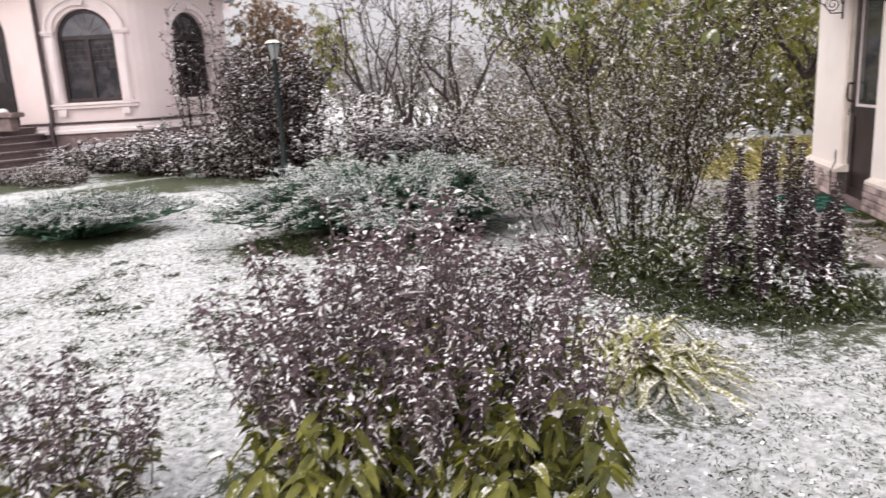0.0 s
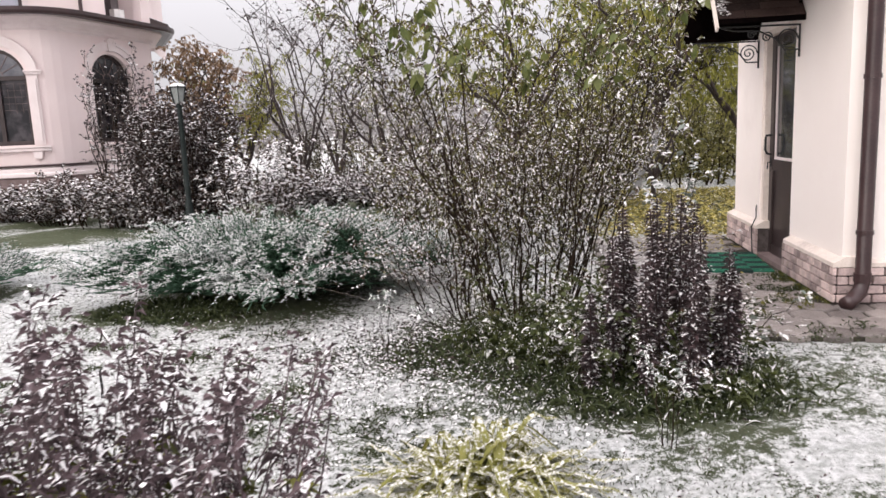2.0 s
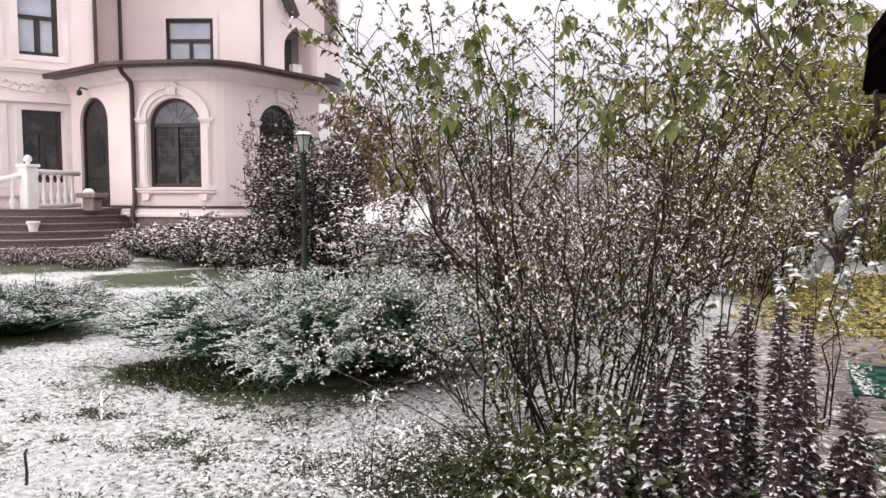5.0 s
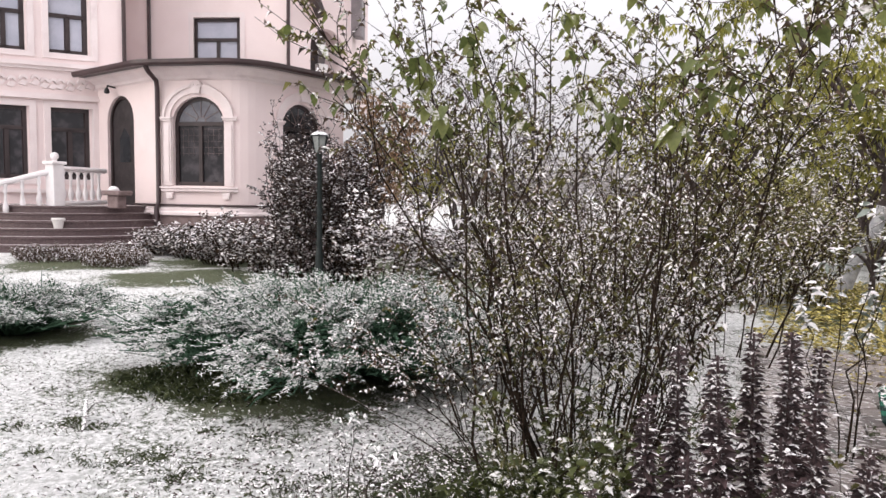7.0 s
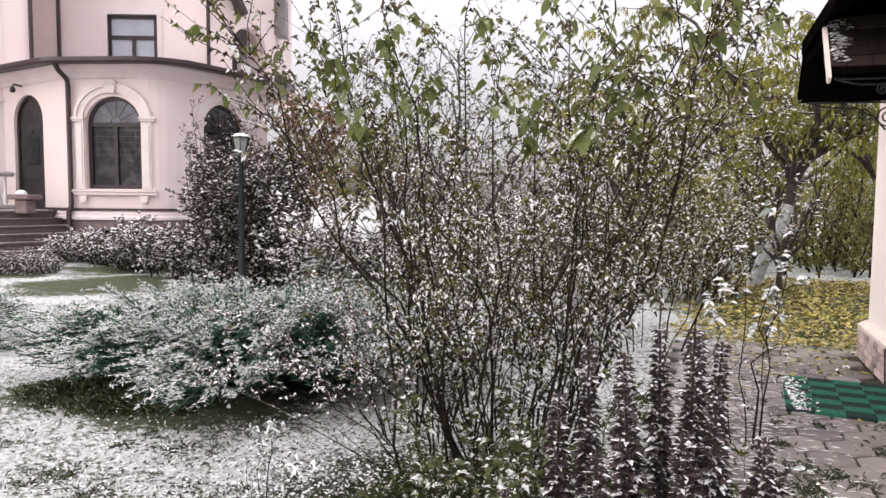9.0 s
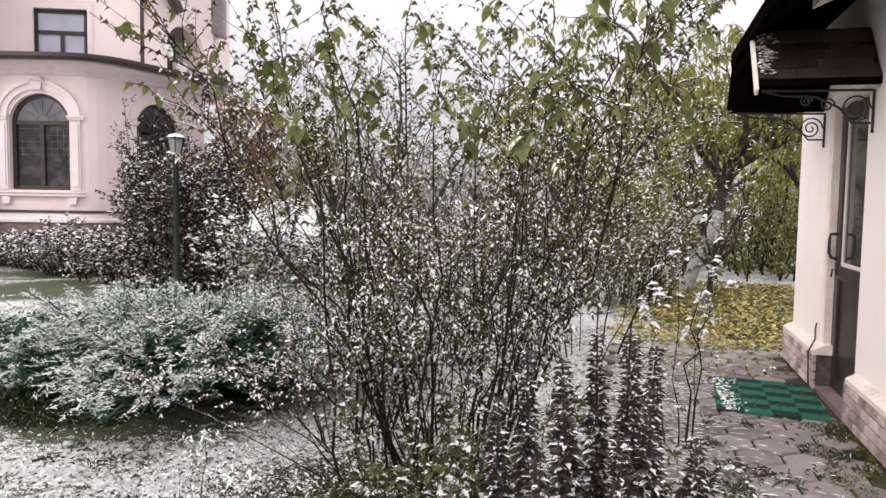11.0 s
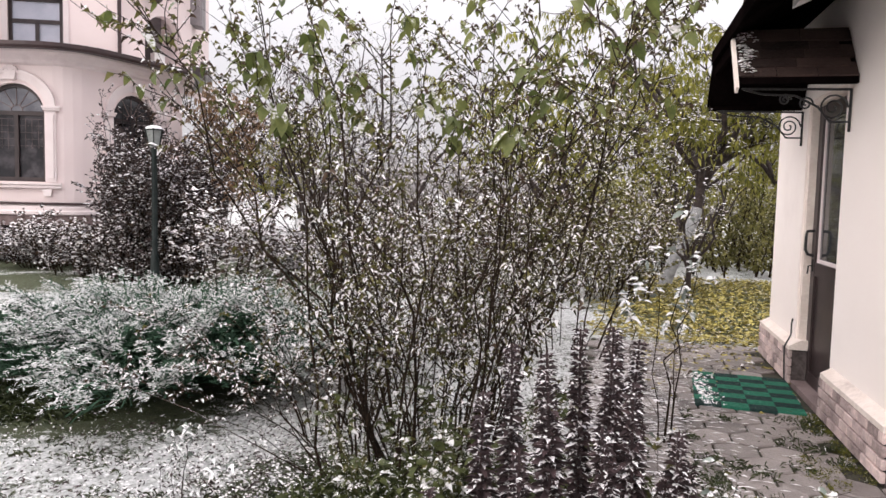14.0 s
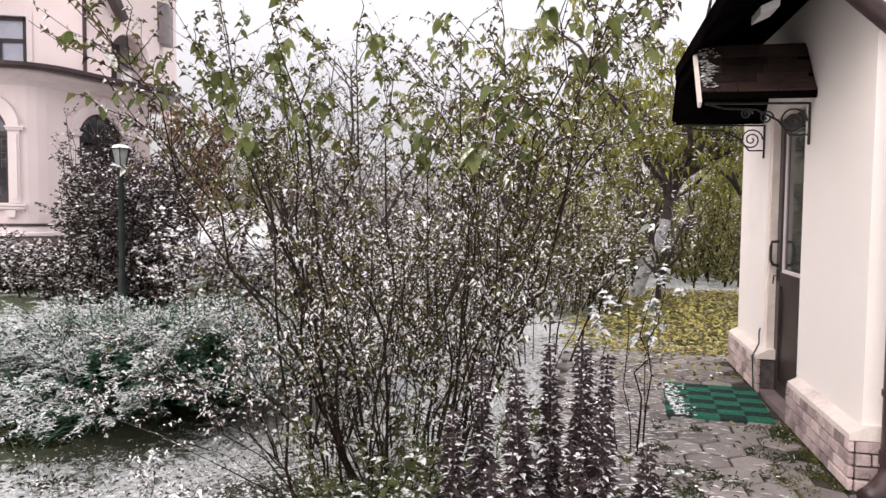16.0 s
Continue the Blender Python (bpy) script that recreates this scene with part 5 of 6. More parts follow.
def ribbon_clump(name, label, category, at, count, length, width, mat, rise=0.75, tilt=(0.2, 1.0)):
    """Arching strap leaves from one crown."""
    plant = thing(name, label, category, at=at)
    a = RNG.uniform(0, 2 * np.pi, count)
    t = RNG.uniform(*tilt, count)
    ln = length * RNG.uniform(0.65, 1.1, count)
    k = 8
    s = np.linspace(0, 1, k)
    h = np.stack([np.cos(a), np.sin(a)], -1)
    rad = (0.02 + ln[:, None] * s[None] * (0.35 + 0.6 * t[:, None]))
    swirl = RNG.normal(0, 0.3, count)[:, None] * s[None] ** 1.5
    z = ln[:, None] * (rise * s[None] * (1.15 - 0.5 * t[:, None]) - (0.55 + 0.35 * t[:, None]) * s[None] ** 2.2)
    turned = np.stack([np.cos(a[:, None] + swirl), np.sin(a[:, None] + swirl)], -1)
    z = z * RNG.uniform(0.6, 1.35, (count, 1)) + RNG.normal(0, 0.012, z.shape)
    mid = np.concatenate([turned * rad[..., None], np.maximum(z, 0.015 + RNG.uniform(0, 0.03, (count, 1)))[..., None]], -1)
    mid[:, :, :2] += RNG.normal(0, 0.15 * length if count > 40 else 0.02, (count, 1, 2))
    mid[:, :, :2] += RNG.normal(0, 0.008, (count, k, 2))
    side = np.stack([-h[:, 1], h[:, 0], np.zeros(count)], -1)[:, None] + RNG.normal(0, 0.15, (count, 1, 3))
    wdt = width * RNG.uniform(0.7, 1.2, count)[:, None] * np.sin(np.pi * np.clip(s * 0.86 + 0.14, 0, 1))[None] ** 0.8
    left, right = mid + side * wdt[..., None] * 0.5, mid - side * wdt[..., None] * 0.5
    low = mid - np.array([0, 0, 1.0]) * wdt[..., None] * 0.18
    v = np.stack([left, low, right], 2).reshape(-1, 3)
    i = np.arange(k - 1) * 3
    quads = np.concatenate([np.stack([i, i + 1, i + 4, i + 3], -1), np.stack([i + 1, i + 2, i + 5, i + 4], -1)])
    tri = np.concatenate([quads[:, [0, 1, 2]], quads[:, [0, 2, 3]]])
    t2 = (np.arange(count)[:, None, None] * k * 3 + tri[None]).reshape(-1, 3)
    if count > 40:
        for q in v.reshape(count, -1, 3):
            fast_mesh("strap_leaf", q, tri, mat, plant)
        for ob in plant.children:
            del ob["kind"]
    else:
        fast_mesh("leaves", v, t2, mat, plant)
    return plant


def tree(name, label, at, trunk_h, height, spread, limbs, leaf_mat=None, leaf=(0.05, 0.025), per=10, radius=0.08, lean=(0, 0), droop=0.4, whitewash=0.0, branches=7, twigs=9, group="", leaves_name="crown", dabs=0, extra=()):
    """A tapered trunk, limbs, branches and twigs, with an open crown."""
    plant = thing(name, label, "tree", group, at=at)
    top = np.array([lean[0], lean[1], trunk_h])
    tp = bend(np.zeros((1, 3)) + np.array([0, 0, -0.05]), top[None], np.array([np.linalg.norm(top)]), np.zeros((1, 3)), 0.05, 7)
    if whitewash:
        fast_mesh("whitewash", *tube_arrays(tp[:, :5], np.linspace(radius * 1.06, radius * 0.9, 5)[None], 9), M_LIME, plant)
    fast_mesh("trunk", *tube_arrays(tp, np.linspace(radius, radius * 0.7, 7)[None], 8), M_BARK, plant)
    a = np.arange(limbs) * 2 * np.pi / limbs + RNG.uniform(-0.4, 0.4, limbs)
    st, _ = along(np.repeat(tp, limbs, 0), RNG.uniform(0.75, 1.0, (limbs, 1)))
    st = st[:, 0]
    rise = height - trunk_h
    way = np.stack([spread * np.cos(a), spread * np.sin(a), np.full(limbs, rise)], -1) * RNG.uniform(0.55, 1.0, (limbs, 1))
    lp = bend(st, way, np.linalg.norm(way, axis=1), np.zeros((limbs, 3)), 0.12, 8)
    if extra:
        # limbs of a known shape, relative to the foot
        lp = np.concatenate([lp, np.array([[np.array(q0) + (np.array(q1) - np.array(q0)) * f + np.array([0, 0, sag * math.sin(math.pi * f)]) for f in np.linspace(0, 1, 8)] for q0, q1, sag in extra])])
        limbs = len(lp)
    for one in range(limbs):
        girth = radius * (0.62 if one >= limbs - len(extra) else 0.55)
        ob = fast_mesh("limb", *tube_arrays(lp[one:one + 1], np.linspace(girth, radius * 0.14, 8)[None], 7), M_BARK, plant)
        ob.data.shade_smooth()
        del ob["kind"]
    tubes = []
    p, d = along(lp, RNG.uniform(0.2, 1.0, (limbs, branches)))
    p, d = p.reshape(-1, 3), d.reshape(-1, 3)
    bl = rise * RNG.uniform(0.15, 0.42, len(p))
    bp = bend(p, unit(d * 0.7 + scatter_ways(len(p), 0.3)), bl, np.stack([np.zeros(len(p)), np.zeros(len(p)), -bl * 0.2 * droop], -1), 0.15, 6)
    tubes.append(tube_arrays(bp, radius * 0.16 * np.linspace(1, 0.3, 6)[None] * np.ones((len(p), 1)), 4))
    q, dd = along(bp, RNG.uniform(0.15, 1.0, (len(p), twigs)))
    q, dd = q.reshape(-1, 3), dd.reshape(-1, 3)
    tl = rise * RNG.uniform(0.06, 0.18, len(q))
    tw = bend(q, unit(dd * 0.7 + scatter_ways(len(q), 0.2)), tl, np.stack([np.zeros(len(q)), np.zeros(len(q)), -tl * droop], -1), 0.15, 4)
    tubes.append(tube_arrays(tw, max(radius * 0.05, 0.0025) * np.linspace(1, 0.4, 4)[None] * np.ones((len(q), 1)), 3))
    fast_mesh("branchwork", *join_arrays(tubes), M_BARK, plant)
    if dabs:
        g, _ = along(tw, RNG.uniform(0.1, 1.0, (len(tw), dabs)))
        fast_mesh("snow", *snow_dabs(g.reshape(-1, 3) + np.array([0, 0, 0.008]), 0.02), M_SNOW, plant)
    if leaf_mat and per:
        g, gd = along(tw, RNG.uniform(0.05, 1.0, (len(tw), per)))
        g, gd = g.reshape(-1, 3), gd.reshape(-1, 3)
        size = RNG.uniform(0.6, 1.3, len(g))
        fast_mesh(leaves_name, *leaf_arrays(g, unit(gd * 0.3 + scatter_ways(len(g), -0.2) + np.array([0, 0, -droop])), leaf[0] * size, leaf[1] * size, 0.3, 0.8), leaf_mat, plant)
    return plant


# the tall many-stemmed shrub in the middle of the garden
woody("shrub", "tall brown many-stemmed shrub with snow-dusted leaves and green tops", "shrub", (-2.12, -0.55, 0), 32, (0.27, 0.22), 2.55, 1.48, 32, 0.40, 13,
      [(0.42, M_SHRUB, "brown_leaves", 0.036, 0.017, 0.5, 0.62), (0.50, M_OLIVE, "olive_leaves", 0.038, 0.021, 0.5, 0.5), (0.07, M_GREENLEAF, "green_leaves", 0.055, 0.040, 0.9, 1.7)], radius=0.0084, curve=0.22, first=0.13, dabs=0.28, dab=0.0078, dab_top=2.4, keep=(0.72, 0.6))
woody("climber", "long green heart-leaved shoots rising through the shrub", "shrub", (-2.2, -0.85, 0), 12, (0.45, 0.15), 2.45, 0.6, 6, 0.14, 5,
      [(1.0, M_GREENLEAF, "green_leaves", 0.062, 0.044, 1.0, 1.55)], radius=0.0062, curve=0.2, first=0.5, keep=(0.6, 0.4))
woody("low_shrub", "low arching shrub with snow-laden twigs beside the juniper", "shrub", (-2.65, -0.1, 0), 18, (0.3, 0.3), 1.15, 0.9, 14, 0.28, 8,
      [(0.7, M_SHRUB, "brown_leaves", 0.028, 0.014, 0.4, 0.05), (0.3, M_OLIVE, "olive_leaves", 0.032, 0.02, 0.3, 0.05)], radius=0.006, curve=0.3, dabs=0.22, dab=0.008)
woody("trailing_shoots", "long snowy shoots arching from the shrub over the juniper", "shrub", (-2.35, -0.75, 0), 13, (0.2, 0.2), 0.95, 1.75, 9, 0.24, 7,
      [(1.0, M_SHRUB, "brown_leaves", 0.028, 0.014, 0.4, 0.2)], radius=0.0042, curve=0.25, first=0.4, dabs=0.3, dab=0.008)
woody("twiggy_shrub", "thin-stemmed olive shrub behind the tall shrub", "shrub", (-3.0, 2.0, 0), 34, (0.5, 0.5), 1.35, 0.8, 16, 0.3, 7,
      [(0.5, M_SHRUB, "brown_leaves", 0.036, 0.02, 0.4, 0.1), (0.5, M_OLIVE, "olive_leaves", 0.04, 0.024, 0.3, 0.05)], radius=0.008, curve=0.3, first=0.05, dabs=0.12, dab=0.012, group="twiggy shrubs")
woody("twiggy_shrub", "tall thin-stemmed shrub with snowy olive leaves near the lane", "shrub", (-1.75, 2.5, 0), 13, (0.4, 0.4), 2.5, 0.95, 26, 0.34, 9,
      [(0.5, M_SHRUB, "brown_leaves", 0.036, 0.019, 0.4, 0.5), (0.45, M_OLIVE, "olive_leaves", 0.04, 0.024, 0.4, 0.4)], radius=0.010, curve=0.22, first=0.3, dabs=0.2, dab=0.011, group="twiggy shrubs")
woody("twiggy_shrub", "snowy twiggy shrub at the edge of the fallen leaves", "shrub", (-2.6, 3.6, 0), 34, (0.55, 0.5), 1.2, 0.8, 16, 0.3, 7,
      [(0.4, M_SHRUB, "brown_leaves", 0.036, 0.02, 0.4, 0.1), (0.6, M_OLIVE, "olive_leaves", 0.042, 0.026, 0.3, 0.05)], radius=0.008, curve=0.3, first=0.05, dabs=0.1, dab=0.012, group="twiggy shrubs")
woody("twiggy_shrub", "brown twiggy shrub with snow in the back garden", "shrub", (-3.6, 5.6, 0), 50, (0.8, 0.6), 1.5, 0.9, 20, 0.32, 8,
      [(0.7, M_SHRUB, "brown_leaves", 0.05, 0.028, 0.4, 0.1), (0.3, M_OLIVE, "olive_leaves", 0.05, 0.03, 0.3, 0.05)], radius=0.009, curve=0.3, first=0.05, dabs=0.12, dab=0.018, group="twiggy shrubs")
woody("twiggy_shrub", "yellowish twiggy shrub under the far trees", "shrub", (-1.5, 6.3, 0), 50, (0.7, 0.6), 1.6, 0.8, 20, 0.32, 8,
      [(0.7, M_BACK, "olive_leaves", 0.055, 0.03, 0.4, 0.1), (0.3, M_SHRUB, "brown_leaves", 0.05, 0.03, 0.3, 0.05)], radius=0.009, curve=0.3, first=0.05, dabs=0.05, dab=0.018, group="twiggy shrubs")
juniper("wide low blue-green juniper dusted with snow", (-4.42, 0.72, 0), 1.5, 1.36, 0.63, 880)
juniper("smaller low juniper dusted with snow", (-7.75, 0.38, 0), 1.05, 0.9, 0.42, 330)

# dry perennials
stalks("perennial_clump", "dense clump of dry purple phlox stalks capped with snow", "plant", (-2.95, -4.12, 0), 0.41, 0.36, 0.93, 360, 40, 0.034, 0.0095, M_PURPLE, M_PHLOXLEAF, group="dry perennials")
stalks("perennial_clump", "loose clump of dry snow-capped stalks with olive leaves", "plant", (-4.1, -4.4, 0), 0.25, 0.3, 0.6, 90, 26, 0.036, 0.011, M_PURPLE, M_OLIVE, group="dry perennials")
woody("leafy_clump", "olive-green leaves at the foot of the dry phlox", "plant", (-2.86, -4.50, 0), 80, (0.34, 0.12), 0.62, 0.18, 8, 0.06, 4, [(1.0, M_PHLOXLEAF, "olive_leaves", 0.07, 0.026, 0.7, 0.04)], radius=0.004)
spikes((-1.40, -1.62, 0), [(-0.02, -0.15, 0.93), (0.10, 0.12, 0.97), (-0.18, 0.05, 0.92), (0.19, -0.04, 0.84), (-0.26, -0.12, 0.80), (0.02, 0.30, 0.95), (0.15, 0.28, 0.92), (-0.1, 0.45, 0.75), (0.11, 0.62, 0.88), (-0.38, -0.25, 0.55), (0.05, -0.36, 0.6), (-0.12, -0.3, 0.7), (0.13, -0.22, 0.78)], "dark purple-brown whorled seed spikes with snow on the bracts")
spikes((-1.10, -1.70, 0), [(0.0, 0.0, 0.72), (0.03, 0.035, 0.62), (-0.035, 0.03, 0.58)], "short dark seed spike at the edge of the pavers")
ribbon_clump("hosta", "yellow-green strap-leaved clump weighed down by snow", "plant", (-2.22, -2.85, 0), 300, 0.54, 0.028, M_HOSTA, 0.85, (0.35, 1.0))
for x, y, hh in ((-1.49, -2.41, 0.46), (-0.86, -1.55, 0.18)):
    woody("silver_perennial", "small silver-leaved plant covered with snow", "plant", (x, y, 0), 5, (0.04, 0.04), hh, 0.10, 4, 0.05, 8,
          [(1.0, M_SILVER, "leaves", 0.034, 0.008, 0.3, hh * 0.5)], radius=0.003, first=0.5, group="silver plants")
woody("low_plant", "snow-laden drooping leaves on thin stalks by the juniper", "plant", (-2.93, -1.42, 0), 5, (0.14, 0.05), 0.46, 0.2, 4, 0.06, 6, [(1.0, M_SILVER, "leaves", 0.044, 0.016, 0.5, 0.3)], radius=0.0035, first=0.6)
woody("leafy_clump", "green and olive leaves among the seed spikes", "plant", (-1.72, -1.35, 0), 34, (0.3, 0.32), 0.5, 0.22, 8, 0.1, 5,
      [(0.9, M_LOWGREEN, "green_leaves", 0.046, 0.028, 0.4, 0.05)], radius=0.004, dabs=0.08, dab=0.008)
woody("undergrowth", "olive-green shoots and leaves round the foot of the shrub", "plant", (-1.95, -0.85, 0), 40, (0.5, 0.3), 0.6, 0.3, 8, 0.14, 4,
      [(0.6, M_LOWGREEN, "green_leaves", 0.046, 0.028, 0.4, 0.05), (0.4, M_OLIVE, "olive_leaves", 0.038, 0.022, 0.4, 0.05)], radius=0.004, bark=M_OLIVESTEM, first=0.1)
stalks("leafy_clump", "low green leaves under the shrub", "plant", (-2.0, -1.05, 0), 0.55, 0.36, 0.2, 210, 8, 0.042, 0.018, M_LOWGREEN, M_LOWGREEN, lean=0.5)
stalks("leafy_clump", "low snow-dusted leaves at the edge of the pavers", "plant", (-1.25, -1.3, 0), 0.42, 0.75, 0.2, 170, 9, 0.042, 0.018, M_LOWGREEN, M_LOWGREEN, lean=0.5)
woody("sapling", "slender sapling with broad snowy leaves by the lane", "shrub", (-1.0, 0.35, 0), 5, (0.1, 0.1), 1.35, 0.25, 7, 0.2, 6, [(1.0, M_SILVER, "leaves", 0.062, 0.030, 0.55, 0.6)], radius=0.006, dabs=0.35, dab=0.016)
woody("sapling", "slender trailing shoots with snowy leaves by the pavers", "shrub", (-0.95, -0.9, 0), 9, (0.15, 0.3), 0.45, 0.6, 6, 0.14, 5, [(0.4, M_SILVER, "pale_leaves", 0.045, 0.022, 0.3, 0.05), (0.6, M_OLIVE, "olive_leaves", 0.045, 0.026, 0.3, 0.05)], radius=0.004, dabs=0.3, dab=0.010)
part("fallen_twig", Solid().tube([(-5.02, -0.98, 0.01), (-4.98, -1.0, 0.10), (-4.93, -1.05, 0.07), (-4.84, -1.12, 0.03), (-4.74, -1.22, 0.02)], [0.006, 0.009, 0.011, 0.010, 0.006], 6).tube([(-4.90, -1.08, 0.05), (-4.88, -1.03, 0.10), (-4.83, -1.01, 0.12)], [0.006, 0.004, 0.002], 5), M_BARK)
tagged(bpy.data.objects["fallen_twig"], "dark fallen twig lying on the snowy lawn", "twig")
part("stake", Solid().tube([(-4.34, -1.98, -0.03), (-4.335, -1.975, 0.06), (-4.33, -1.985, 0.15), (-4.32, -1.98, 0.17)], [0.008, 0.007, 0.006, 0.004], 6), M_IRON)
tagged(bpy.data.objects["stake"], "short bent black stake in the snowy lawn", "stake")

# bushes near the villa
woody("bush", "tall dark twiggy bush behind the garden lamp", "shrub", (-7.66, 5.15, 0), 96, (0.62, 0.6), 2.12, 0.32, 34, 0.28, 13,
      [(0.84, M_DARKLEAF, "dark_leaves", 0.055, 0.034, 0.25, 0.05), (0.16, M_SHRUB, "snowy_leaves", 0.055, 0.035, 0.25, 0.2)], radius=0.012, curve=0.1, first=0.03, group="bushes by the villa", dabs=0.05, dab=0.016)
woody("bush", "arching bush with snowy twigs in front of the lamp bush", "shrub", (-6.35, 4.7, 0), 22, (0.4, 0.4), 1.5, 0.7, 16, 0.28, 7,
      [(0.75, M_SHRUB, "snowy_leaves", 0.06, 0.032, 0.3, 0.15), (0.25, M_DARKLEAF, "dark_leaves", 0.055, 0.035, 0.25, 0.2)], radius=0.010, curve=0.3, group="bushes by the villa", dabs=0.5, dab=0.024)
for x, y, h, w in ((-9.45, 5.95, 1.05, 1.0), (-10.6, 6.3, 0.7, 0.6), (-8.75, 5.6, 0.8, 0.75), (-11.8, 6.8, 0.65, 0.65), (-12.9, 7.0, 0.5, 0.6), (-6.1, 6.8, 0.7, 0.7), (-5.2, 7.8, 0.65, 0.8), (-9.1, 9.3, 0.9, 0.8)):
    woody("bush", "low brown bush with snow on its twigs", "shrub", (x, y, 0), 46, (w * 0.7, w * 0.6), h, w * 0.55, 18, 0.24, 8,
          [(0.55, M_SHRUB, "snowy_leaves", 0.055, 0.035, 0.25, 0.05), (0.45, M_DARKLEAF, "dark_leaves", 0.055, 0.035, 0.25, 0.05)], radius=0.009, group="bushes by the villa", dabs=0.25, dab=0.022)
woody("climbing_plant", "leafy climber against the arched villa window", "shrub", (-11.2, 9.3, 0), 22, (0.5, 0.7), 3.5, 0.5, 16, 0.3, 6,
      [(1.0, M_DARKLEAF, "dark_leaves", 0.06, 0.04, 0.25, 0.3)], radius=0.012, group="bushes by the villa")
for x, y in ((-12.8, 5.6), (-13.6, 4.9), (-11.9, 5.0)):
    stalks("perennial_clump", "pale snow-covered perennials at the foot of the steps", "plant", (x, y, 0), 0.55, 0.45, 0.32, 130, 18, 0.06, 0.016, M_SHRUB, None, 0.7, "dry perennials")

# trees
tree("fruit_tree", "leaning whitewashed tree with hanging yellow-green leaves beyond the lane", (-0.53, 8.2, 0), 1.95, 4.9, 2.4, 8, M_YELLOW, (0.10, 0.036), 8, 0.10, (0.66, 0.0), 1.0, 0.55, 10, 10, "garden trees", dabs=3,
     extra=(((0.62, 0.0, 1.88), (1.75, 0.1, 2.52), 0.03), ((0.64, 0.0, 1.9), (0.72, 0.1, 3.6), 0.0), ((1.0, 0.02, 2.1), (1.35, 0.1, 3.3), 0.0)))
tree("bare_tree", "small dark bare tree among the fallen leaves", (-0.22, 7.5, 0), 0.45, 1.9, 0.8, 6, None, radius=0.05, droop=0.0, branches=6, twigs=5, group="bare trees", dabs=1)
tree("fruit_tree", "small whitewashed tree with yellow-green leaves", (-0.2, 11.6, 0), 1.1, 4.4, 2.2, 6, M_YELLOW, (0.10, 0.038), 8, 0.09, (0.2, 0.1), 1.0, 1.0, 8, 9, "garden trees", dabs=3)
tree("fruit_tree", "yellow-green tree behind the tall shrub", (-2.9, 11.0, 0), 1.4, 4.6, 2.4, 7, M_YELLOW, (0.12, 0.05), 7, 0.1, (0.2, 0), 0.9, 0.0, 8, 9, "garden trees")
tree("fruit_tree", "yellow-green tree at the end of the lane", (2.2, 11.5, 0), 1.3, 5.0, 2.6, 7, M_YELLOW, (0.12, 0.05), 8, 0.1, (0.0, 0), 0.9, 0.0, 8, 9, "garden trees")
tree("bare_tree", "bare grey tree with upright limbs", (-7.1, 9.0, 0), 0.45, 5.0, 1.25, 7, M_DARKLEAF, (0.06, 0.04), 1, 0.06, (0, 0), 0.0, 0.0, 6, 4, "bare trees", dabs=1)
tree("bare_tree", "bare slender tree with few dark leaves", (-6.9, 11.0, 0), 0.5, 5.0, 1.4, 6, M_DARKLEAF, (0.08, 0.05), 2, 0.06, (0, 0), 0.0, 0.0, 9, 8, "bare trees", dabs=1)
tree("bare_tree", "bare whitewashed tree among the shrubs", (-4.72, 7.8, 0), 0.8, 3.6, 1.6, 6, M_OLIVE, (0.06, 0.035), 3, 0.065, (-0.3, 0), 0.0, 1.0, 9, 8, "bare trees", dabs=1)
tree("willow", "yellow-green willow beside the villa", (-11.0, 15.2, 0), 0.8, 3.9, 1.5, 8, M_YELLOW, (0.10, 0.03), 9, 0.1, (0, 0), 0.8, 0.0, 9, 10, "garden trees")
tree("autumn_tree", "orange-leaved small tree beside the villa", (-10.75, 12.1, 0), 0.6, 3.9, 0.8, 8, M_ORANGE, (0.09, 0.055), 9, 0.07, (0, 0), 0.5, 0.0, 9, 10, "garden trees")


def thicket(name, label, spots, height, mat, leaf, per, bark=None):
    """A far belt of brush that nobody could count: thin upright shoots with leaves, in one sheet of growth."""
    belt = thing(name, label, "woods", kind="stuff")
    spots = np.asarray(spots, float)
    n = len(spots)
    h = height * RNG.uniform(0.45, 1.0, n)
    way = np.concatenate([RNG.normal(0, 0.22, (n, 2)), np.ones((n, 1))], -1)
    path = bend(spots, way, h, np.zeros((n, 3)), 0.1, 6)
    fast_mesh("shoots", *tube_arrays(path, np.linspace(0.022, 0.005, 6)[None] * np.ones((n, 1)), 3), bark or M_TWIG, belt)["kind"] = "stuff"
    p, d = along(path, RNG.uniform(0.03, 1.0, (n, 10)))
    p, d = p.reshape(-1, 3), d.reshape(-1, 3)
    tl = RNG.uniform(0.3, 0.9, len(p)) * height * 0.22
    tw = bend(p, unit(d + scatter_ways(len(p), 0.3)), tl, np.zeros((len(p), 3)), 0.15, 4)
    fast_mesh("twigs", *tube_arrays(tw, np.linspace(0.008, 0.003, 4)[None] * np.ones((len(p), 1)), 3), bark or M_TWIG, belt)["kind"] = "stuff"
    q, dd = along(tw, RNG.uniform(0.1, 1.0, (len(tw), per)))
    q, dd = q.reshape(-1, 3), dd.reshape(-1, 3)
    size = RNG.uniform(0.6, 1.4, len(q))
    fast_mesh("leaves", *leaf_arrays(q, scatter_ways(len(q), 0.0), leaf[0] * size, leaf[1] * size, 0.3, 0.9), mat, belt)["kind"] = "stuff"


def strip_of(n, x0, x1, y0, y1):
    return np.stack([RNG.uniform(x0, x1, n), RNG.uniform(y0, y1, n), np.full(n, -0.05)], -1)


